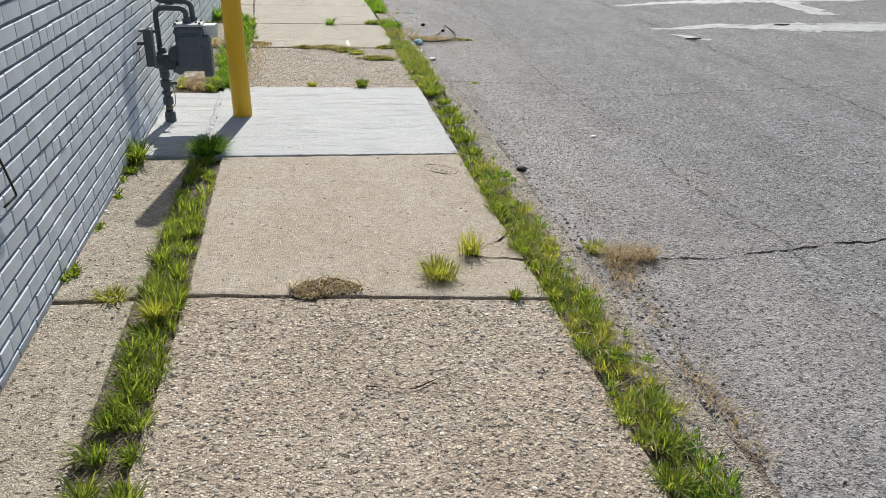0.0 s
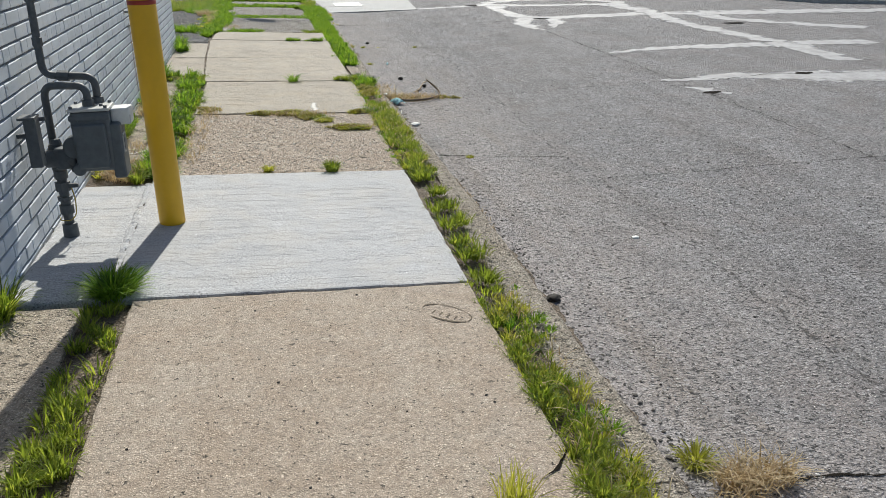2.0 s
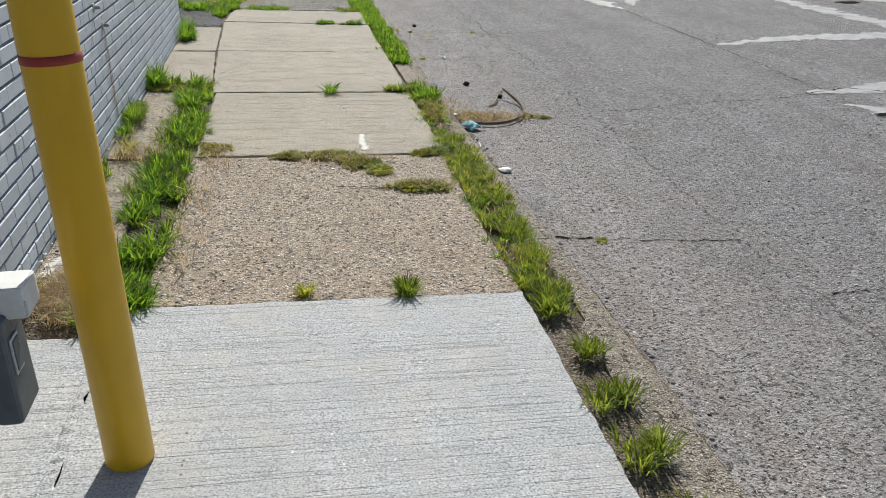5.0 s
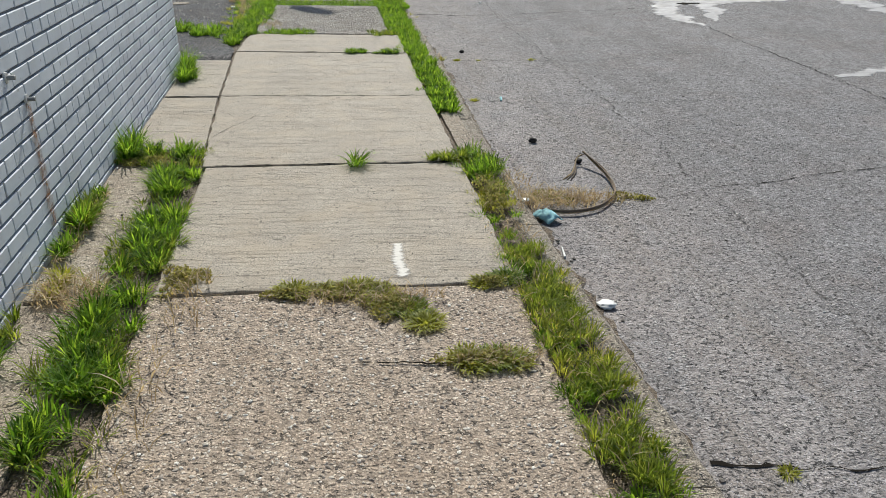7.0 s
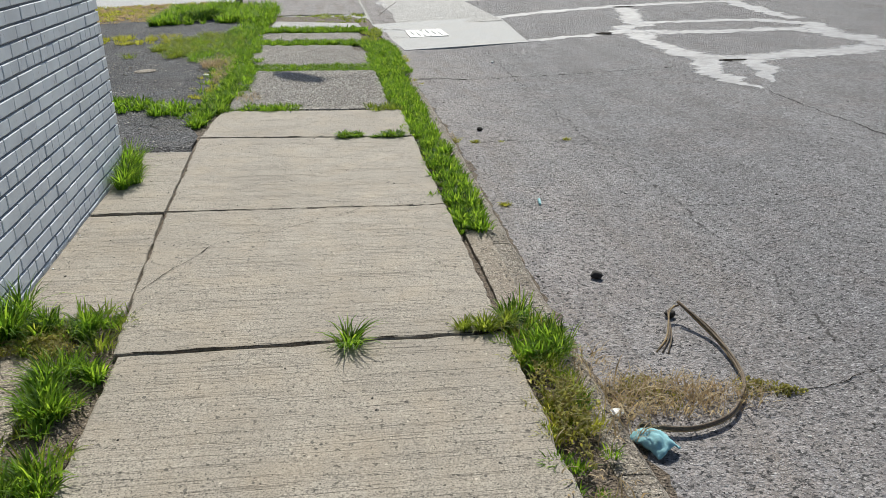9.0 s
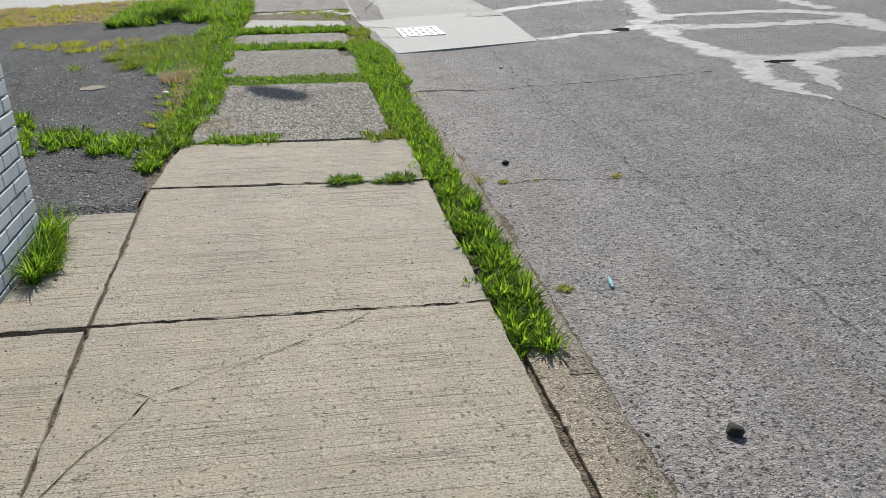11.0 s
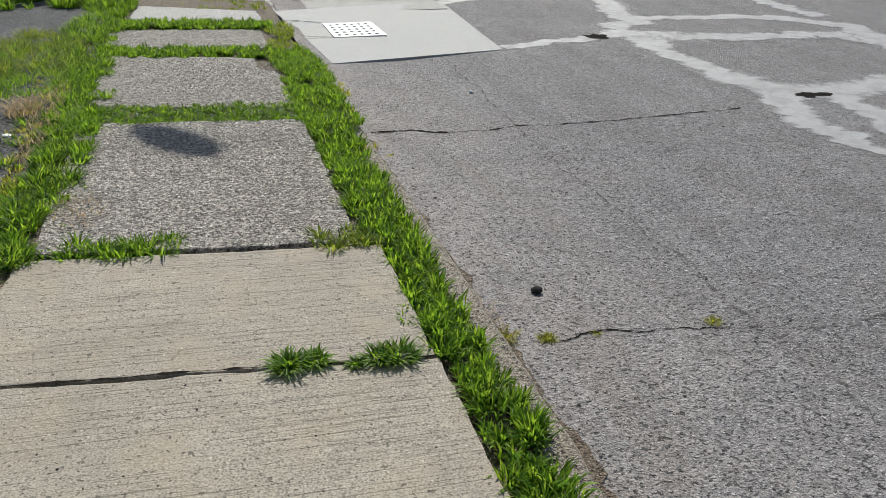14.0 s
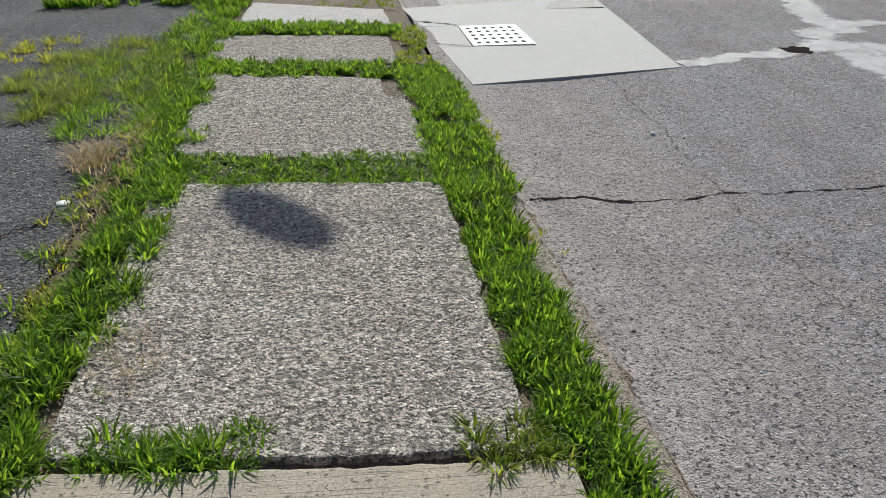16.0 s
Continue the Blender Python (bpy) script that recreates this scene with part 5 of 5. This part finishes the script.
# ---- dead straw and litter of stalks ----
def straw(x, y, rx_, ry_, n, label, zf, length=0.10, name="dead_grass", up=0.25):
    a = rs.uniform(0, 2 * math.pi, n)
    r = np.sqrt(rs.uniform(0, 1, n))
    px, py = x + rx_ * r * np.cos(a), y + ry_ * r * np.sin(a)
    roots = np.stack([px, py, np.array([zf(u, v) for u, v in zip(px, py)]) + rs.uniform(0.0, 0.012, n)], 1)
    b = rs.uniform(0, 2 * math.pi, n)
    ob = blades_mesh(name, roots, np.stack([np.cos(b), np.sin(b)], 1), length * rs.uniform(0.4, 1.2, n), rs.uniform(0.002, 0.0055, n), np.full(n, 1.0) + rs.uniform(-up, 0.05, n), M["straw"], label, "dead grass", kind="stuff")
    return ob


for y0, y1 in ((2.6, 7.0), (8.8, 12.2)):
    grass("curb_grass", scatter(0.0, 0.22, y0, y1, 240, (0.4, 1.0), patchy(5.0, -0.05, y0)), 32, 0.04, 0.055, 0.003, 0.6, "lush", "small dark green grass along the curb")
    straw(0.12, 0.5 * (y0 + y1), 0.12, 0.5 * (y1 - y0), 420, "dead stalks among the curb grass", strip_z, 0.07)
straw(0.60, 11.76, 0.32, 0.11, 300, "dry straw gathered beside the frayed rope", rz)
straw(0.52, 11.82, 0.24, 0.13, 420, "brown matted stalks beside the frayed rope", rz, 0.06)
for x, y, rx_, ry_, n in ((0.46, 11.85, 0.16, 0.10, 500), (0.90, 11.84, 0.08, 0.06, 220), (1.0, 11.80, 0.05, 0.04, 110)):
    leaf_mat(x, y, rx_, ry_, n, label="low dry weed matted beside the rope", zf=rz)
straw(0.30, 11.75, 0.12, 0.3, 160, "dry straw along the curb", lambda x, y: -0.06)
straw(0.56, 5.64, 0.13, 0.055, 420, "dry straw caught in a road crack", rz, 0.11)
straw(0.46, 5.52, 0.07, 0.16, 150, "dry straw caught at the road edge", rz, 0.10)
straw(0.42, 5.25, 0.06, 0.3, 110, "dry straw along the road edge", rz, 0.05, up=0.05)
straw(0.40, 4.45, 0.05, 0.35, 170, "dry straw along the road edge", rz, 0.08)
straw(-1.65, 8.92, 0.13, 0.22, 900, "bleached straw behind the meter strip", strip_z, 0.10)
straw(-1.69, 9.45, 0.10, 0.15, 90, "bleached straw on the strip by the wall", walk_z, 0.12)
straw(-1.66, 10.62, 0.13, 0.14, 260, "bleached straw on the strip by the wall", walk_z, 0.12)
straw(-1.78, 11.3, 0.05, 0.5, 200, "bleached straw at the foot of the wall", walk_z, 0.09)
straw(-1.28, 9.6, 0.09, 0.6, 130, "dry stalks along the slab edge", walk_z, 0.11)
straw(0.36, 8.4, 0.04, 0.5, 90, "dry straw along the curb", rz, 0.05), straw(0.36, 15.7, 0.06, 0.25, 90, "dry straw along the curb", rz, 0.06)
straw(-1.76, 18.75, 0.10, 0.22, 320, "dry straw beside the drive", drive_z, 0.14), straw(-1.25, 16.9, 0.12, 0.2, 80, "dry straw on the slab edge", walk_z, 0.08)
straw(0.30, 19.6, 0.05, 0.6, 90, "dry stalks along the curb", rz, 0.09, up=0.6)
straw(-1.60, 18.6, 0.08, 1.0, 420, "dry straw and stalks beside the drive", drive_z, 0.09)
straw(-0.84, 5.23, 0.15, 0.085, 160, "matted brown moss and stalks in the slab joint", walk_z, 0.04)
straw(-0.55, 10.52, 0.30, 0.07, 220, "dry stalks matted among the crack weeds", walk_z, 0.06)
straw(-0.16, 10.04, 0.17, 0.05, 120, "dry stalks matted among the crack weeds", walk_z, 0.05)
straw(-1.22, 10.55, 0.10, 0.25, 90, "matted dry grass on the slab edge", walk_z, 0.08)


# ---- loose stones, lumps, litter ----
def pebble_mesh(r, seed, flat=0.6):
    bm = bmesh.new()
    bmesh.ops.create_icosphere(bm, subdivisions=1, radius=r)
    for v in bm.verts:
        k = 1 + 0.35 * noise.noise(v.co * (1.4 / r) + Vector((seed, 0, 0)))
        v.co = Vector((v.co.x * k, v.co.y * k, v.co.z * k * flat))
    return bm


def gravel(name, area, n, r0, r1, material, label, zf, density=None, sit=0.3):
    base = pebble_mesh(1.0, 3.0)
    bv = np.array([tuple(v.co) for v in base.verts])
    bf = np.array([[v.index for v in f.verts] for f in base.faces])
    base.free()
    V, F = [], []
    for i in range(n):
        x, y = rs.uniform(area[0], area[1]), rs.uniform(area[2], area[3])
        if density is not None and rs.uniform() > density(x, y):
            continue
        r = r0 + (r1 - r0) * rs.uniform() ** 3
        a = rs.uniform(0, 6.28)
        sc = r * rs.uniform(0.6, 1.3, 3)
        v = bv * sc
        v = np.stack([v[:, 0] * math.cos(a) - v[:, 1] * math.sin(a) + x, v[:, 0] * math.sin(a) + v[:, 1] * math.cos(a) + y, v[:, 2] + zf(x, y) + r * sit], 1)
        F += (bf + len(V) * len(bv)).tolist()
        V.append(v)
    return tagged(mesh_ob(name, np.concatenate(V).tolist(), F, material), label, "gravel", kind="stuff")


gravel("gravel", (0.33, 0.66, 3.2, 9.5), 2600, 0.002, 0.010, M["stone"], "loose grey gravel along the road edge", rz, lambda x, y: 1.0 if x < 0.42 + 0.18 * max(0, wob(0, y, 1.3, 2)) + (0.12 if 4.9 < y < 5.6 else 0.0) else 0.08)
gravel("gravel", (0.33, 0.52, 9.5, 20.5), 420, 0.003, 0.011, M["stone"], "loose grey gravel along the road edge", rz, lambda x, y: 1.0 if x < 0.40 else 0.15)
gravel("gravel", (0.4, 5.0, 3.0, 20.0), 1500, 0.002, 0.009, M["dark_stone"], "dark stone chips strewn over the road", rz, None, 0.1)
gravel("gravel", (-1.36, -0.02, 3.0, 16.3), 650, 0.0015, 0.0055, M["dark_stone"], "dark crumbs strewn over the walk", walk_z)
gravel("gravel", (-1.83, -1.45, 3.0, 15.0), 260, 0.002, 0.007, M["dark_stone"], "dark crumbs on the strip by the wall", walk_z)
gravel("gravel", (-1.845, -1.80, 2.5, 15.0), 420, 0.003, 0.011, M["white"], "pale mortar crumbs at the foot of the wall", walk_z, lambda x, y: 1.0 if wob(0, y, 2.0, 5) > 0.1 else 0.12)
gravel("gravel", (-3.4, -1.6, 15.2, 20.0), 2600, 0.003, 0.012, M["set_stones"], "pale loose stones strewn over the old drive", lambda x, y: side_z(max(x, -2.2)) + 0.004 + 0.008 * wob(x, y, 2.0, 4), lambda x, y: 1.0 if wob(x, y, 1.3, 19) > 0.05 else 0.15)
# stones that stand out of the worn slabs and of the road
for area, n, lift in (((-1.28, -0.06, 16.52, 18.20), 9000, 0.004), ((-1.25, -0.05, 18.57, 20.25), 4500, 0.0), ((-1.37, -0.02, 8.85, 10.58), 5200, -0.006), ((-1.36, -0.02, 3.3, 5.05), 6500, -0.006)):
    gravel("set_stones", area, n, 0.0022, 0.0085, M["set_stones"], "small mixed stones standing out of the worn slab", lambda x, y, up=lift: side_z(x) + up, lambda x, y: 1.0 if wob(x, y, 5.0, 9) > -0.25 else 0.35, 0.12)
gravel("road_stones", (0.42, 2.8, 3.2, 9.5), 14000, 0.0022, 0.007, M["road_stones"], "small stones standing out of the road surface", rz, lambda x, y: 1.0 if wob(x, y, 3.0, 6) > -0.2 else 0.4, 0.12)
gravel("road_stones", (0.42, 2.3, 9.5, 18.5), 10000, 0.0022, 0.007, M["road_stones"], "small stones standing out of the road surface", rz, lambda x, y: 1.0 if wob(x, y, 3.0, 7) > -0.2 else 0.4, 0.12)
gravel("gravel", (-1.02, -0.66, 5.12, 5.36), 3200, 0.003, 0.009, M["clay"], "clods of brown dirt and moss in the slab joint", walk_z, lambda x, y: 1.0 if ((x + 0.84) / 0.15) ** 2 + ((y - 5.23) / 0.085) ** 2 < 1 + 0.9 * wob(x, y, 9.0, 3) else 0.01)


def lump(name, x, y, r, material, label, category, zf=rz, seed=1.0, flat=0.7, jag=0.12):
    bm = bmesh.new()
    bmesh.ops.create_icosphere(bm, subdivisions=3, radius=r)
    for v in bm.verts:
        k = 1 + 0.3 * noise.noise(v.co * (1.2 / r) + Vector((seed, 0, 0))) + jag * noise.noise(v.co * (4 / r) + Vector((seed, 3, 0)))
        v.co = Vector((v.co.x * k, v.co.y * k, v.co.z * k * flat))
    low = min(v.co.z for v in bm.verts)
    bmesh.ops.translate(bm, vec=(x, y, zf(x, y) - low - 0.003), verts=bm.verts)
    return tagged(part(name, bm, material, None, "", True), label, category)


lump("clod", 0.64, 12.88, 0.027, M["dark_stone"], "round dark clod lying on the road", "clod", seed=2)
lump("clod", 0.39, 7.0, 0.032, M["dark_stone"], "flat dark clod at the road edge", "clod", seed=5, flat=0.4, jag=0.35)
lump("stone", 0.65, 15.96, 0.022, M["dark_stone"], "small dark stone on the road", "stone", seed=8)
lump("stone", 1.44, 19.4, 0.018, M["white"], "small white chip on the road", "chip", seed=9)
lump("stone", 1.10, 7.72, 0.02, M["white"], "small white chip on the road", "chip", seed=10, flat=0.4)
lump("cup_lid", 0.40, 10.58, 0.037, M["white"], "crumpled white plastic scrap at the road edge", "litter", seed=14, flat=0.34, jag=0.35)
lump("bottle_cap", -1.76, 18.2, 0.03, M["white"], "white round cap lying beside the grass", "litter", zf=walk_z, seed=21, flat=0.35)
lump("wrapper", 0.30, 11.62, 0.022, M["white"], "torn grey-white plastic scrap by the curb", "litter", zf=lambda x, y: -0.05, seed=23, flat=0.3)
tagged(part("stick", rod((0.36, 11.06, rz(0.36, 11.1) + 0.006), (0.375, 11.17, rz(0.36, 11.1) + 0.008), 0.006, 0.003, 8), M["white"]), "short whitened stick on the road edge", "stick")
tagged(part("lighter", join(rod((0.655, 14.01, rz(0.66, 14.0) + 0.009), (0.668, 14.085, rz(0.66, 14.0) + 0.009), 0.009, sides=12, bevel=0.002), rod((0.652, 13.99, rz(0.66, 14.0) + 0.009), (0.655, 14.01, rz(0.66, 14.0) + 0.009), 0.007, sides=10)), M["cloth"]), "small blue plastic tube lying on the road", "litter")
# crumpled face mask
bm = bmesh.new()
bmesh.ops.create_grid(bm, x_segments=22, y_segments=22, size=0.5)
for v in bm.verts:
    x, y = v.co.x, v.co.y
    h = 0.016 * abs(wob(x, y, 3.2, 3)) + 0.036 * (1 - 2.6 * (x * x + y * y)) + 0.005 * wob(x, y, 7.0, 5)
    v.co = Vector((x * 0.10 * (1 + 0.3 * wob(y, 1, 2.0, 1)), y * 0.13 * (1 + 0.25 * wob(x, 2, 2.0, 2)), max(0.010, h + 0.010)))
ext = bmesh.ops.extrude_face_region(bm, geom=bm.faces[:])
for g in ext["geom"]:
    if isinstance(g, bmesh.types.BMVert):
        g.co.z -= 0.004
bmesh.ops.transform(bm, matrix=pose(0.395, 11.53, rz(0.39, 11.53) + 0.004, 0, 0, 25), verts=bm.verts)
mask = tagged(part("face_mask", bm, M["cloth"], None, "", True), "crumpled light blue paper face mask by the curb", "face mask")
# frayed rope
rope = thing("rope", "frayed brown rope lying in a loop on the road", "rope")
rp = [(0.38, 11.62), (0.53, 11.57), (0.71, 11.63), (0.86, 11.83), (0.905, 12.02), (0.91, 12.24), (0.84, 12.42)]
for q in range(6):
    pts = []
    for i, (x, y) in enumerate(rp):
        off = 0.010 + 0.004 * i / 6
        pts.append((x + off * wob(i * 0.9, q, 1.0, 3) * 1.6, y + off * wob(i * 0.9, q, 1.0, 8) * 1.6, rz(x, y) + 0.016 + 0.006 * (q % 3) + (0.05 * (y - 12.2) / 0.2 if y > 12.2 else 0.0)))
    part("strand", tube(pts, 0.0044 if q < 4 else 0.003, 8, 0.09, 8), M["rope"] if q % 3 else M["straw"], rope, "", True)
for q in range(3):
    d = 0.010 * (q - 1)
    part("loose_strand", tube([(0.84 + d, 12.42, rz(0.8, 12.4) + 0.06), (0.80, 12.41 + d, rz(0.8, 12.4) + 0.045), (0.74 + d, 12.24, rz(0.8, 12.4) + 0.012), (0.665 + 2 * d, 12.13 - d, rz(0.8, 12.4) + 0.006)], 0.0036, 8, 0.05), M["rope"] if q else M["straw"], rope, "pale frayed fibres", True)
lump("stone", 0.82, 12.44, 0.022, M["dark_stone"], "dark stone under the end of the rope", "stone", seed=31)

# ---- paint marks and cracks on the walk ----
def mark(name, pts, width, label, seed, mat="white", zf=walk_z, lift=0.004):
    tagged(ribbon(name, pts, width, M[mat], zf, lift, seed=seed, step=0.012, ragged=0.3), label, "paint mark", kind="structure")


mark("paint_mark", [(-0.413, 10.70), (-0.410, 10.86), (-0.405, 11.03)], 0.075, "worn brushed white paint dash on the slab", 2, "chalk", lift=0.003)
for q, (pts, w) in enumerate((([(-1.80, 9.22), (-1.75, 9.30), (-1.73, 9.40)], 0.10), ([(-1.78, 9.42), (-1.70, 9.50), (-1.66, 9.52)], 0.03), ([(-1.76, 9.36), (-1.66, 9.40), (-1.60, 9.47)], 0.025), ([(-1.80, 9.12), (-1.77, 9.2)], 0.06))):
    mark("paint_mark", pts, w, "splash of white paint on the strip", 3 + q, "chalk", lift=-0.004)
crack([(0.0, 5.74), (-0.06, 5.66), (-0.15, 5.60), (-0.22, 5.54)], 0.012, 20, walk_z, 0.012, 0.003)
crack([(0.0, 5.44), (-0.08, 5.47), (-0.16, 5.47), (-0.24, 5.51)], 0.014, 21, walk_z, 0.010, 0.003)
crack([(-0.62, 10.06), (-0.45, 10.05), (-0.30, 10.04), (-0.02, 10.06)], 0.012, 22, walk_z, 0.02, 0.001)
crack([(-1.38, 12.72), (-1.28, 12.95), (-1.20, 13.1), (-1.15, 13.22), (-1.27, 13.3)], 0.004, 23, walk_z, 0.01, 0.006)
crack([(-1.16, 13.22), (-0.9, 13.38), (-0.62, 13.55), (-0.42, 13.71)], 0.004, 24, walk_z, 0.02, 0.006)
crack([(-0.75, 4.52), (-0.6, 4.5), (-0.45, 4.58)], 0.006, 25, walk_z, 0.02, 0.001)
# dirt packed into the joints between the beige slabs
for q, pts in enumerate(([(-1.37, 12.155), (-0.6, 12.163), (0.045, 12.172)], [(-1.84, 13.758), (-1.46, 13.765), (-0.6, 13.745), (0.045, 13.73)], [(-1.48, 15.46), (-0.7, 15.415), (0.045, 15.362)])):
    crack(pts, 0.017, 70 + q, walk_z, 0.006, 0.0045)
# contractor's stamp pressed into the tan slab: a ring and a row of worn marks
ring_pts = [(-0.155 + 0.098 * math.cos(a) * 0.80 + 0.062 * math.sin(a) * 0.6, 6.705 - 0.098 * math.cos(a) * 0.75 + 0.062 * math.sin(a) * 0.8) for a in [2 * math.pi * i / 26 for i in range(27)]]
tagged(ribbon("stamp_ring", ring_pts, 0.0055, M["groove"], walk_z, 0.002, seed=51, step=0.01, ragged=1.2), "oval stamp ring pressed into the concrete", "stamp", kind="structure")
for u in (-0.045, -0.015, 0.015, 0.045):
    mx, my = -0.165 + u * 0.8, 6.69 - u * 0.75
    tagged(ribbon("stamp_mark", [(mx - 0.010, my - 0.012), (mx + 0.010, my + 0.014)], 0.006, M["groove"], walk_z, 0.002, seed=52 + u, step=0.008, ragged=0.8), "worn stamped mark in the concrete", "stamp", kind="structure")
# weathered manhole lid in the drive
tagged(part("valve_cover", rod((-2.42, 18.55, side_z(-2.2) - 0.01), (-2.42, 18.55, side_z(-2.2) + 0.014), 0.11, sides=28, bevel=0.004), M["strip_concrete"]), "round worn valve cover in the old drive", "valve cover")

# ---- fixings on the wall ----
for y, z in ((11.0, 0.82), (11.16, 0.70)):
    hk = thing("wall_anchor", "small rusted metal anchor sticking out of the brick wall", "anchor", "anchors in the wall")
    part("stud", rod((WALL_X - 0.02, y, z), (WALL_X + 0.035, y, z), 0.009, sides=12, bevel=0.002), M["steel"], hk)
    part("plate", rod((WALL_X - 0.004, y, z), (WALL_X + 0.006, y, z), 0.022, sides=16, bevel=0.002), M["alu"], hk)
hook = thing("wire_hook", "bent black wire hook hanging on the brick wall", "hook")
part("wire", tube([(WALL_X - 0.01, 4.98, 0.70), (WALL_X + 0.02, 5.0, 0.69), (WALL_X + 0.02, 5.08, 0.535), (WALL_X + 0.015, 4.97, 0.535)], 0.004, 8, 0.01), M["black"], hook, "", True)
rv, rf = [], []
for i in range(34):
    z = 0.69 - 0.016 * i
    w = 0.030 + 0.02 * abs(wob(0, z, 9.0, 3)) + 0.02 * (i / 33)
    rv += [(WALL_X + 0.0035, 11.16 - w + 0.01 * wob(1, z, 6, 2), z), (WALL_X + 0.0035, 11.16 + w + 0.01 * wob(1, z, 6, 2), z)]
    if i:
        rf.append((2 * i - 2, 2 * i - 1, 2 * i + 1, 2 * i))
stain = tagged(mesh_ob("rust_stain", rv, rf, M["rust_wash"]), "rust streak running down the painted bricks", "stain", kind="structure")
layer = stain.data.uv_layers.new(name="along")
for loop in stain.data.loops:
    layer.data[loop.index].uv = (0.02 * (loop.vertex_index // 2), loop.vertex_index % 2)

# ---- sign post, and an unseen pod added to cast a shadow ----
post = thing("sign_post", "dark green steel sign post in the corner grass", "sign post")
part("post", box((0.05, 0.04, 2.9), (-2.06, 26.4, 1.4), 0.004), M["dark_steel"], post)
part("sign", join(rod((-2.06, 26.37, 2.55), (-2.06, 26.366, 2.55), 0.38, sides=8)), M["red"], post, "eight-sided red sign plate")
# pod set out of view on the sun's line, for the soft blob on the slab
caster_at = Vector((-0.84, 17.98, 0.0)) + SUN_DIR * 11.0
caster = thing("shadow_caster", "grey pod hung on a cable, added unseen to shade the slab", "street lamp")
bm = bmesh.new()
bmesh.ops.create_uvsphere(bm, u_segments=20, v_segments=12, radius=1.0)
bmesh.ops.transform(bm, matrix=Matrix.Translation(caster_at) @ pose(0, 0, 0, 0, 0, -52) @ Matrix.Diagonal((0.40, 0.16, 0.12, 1)), verts=bm.verts)
part("housing", bm, M["steel"], caster, "", True)
# cable and masts are added only to carry the pod
part("cable", tube([(-16, 27, 8.2), tuple(caster_at + Vector((0, 0, 0.12))), (18, 27, 8.2)], 0.006, 6, 0.05), M["black"], caster, "", True)
for px_ in (-16, 18):
    part("mast", rod((px_, 27, -0.3), (px_, 27, 8.6), 0.12, 0.09, 16), M["steel"], caster, "", True)
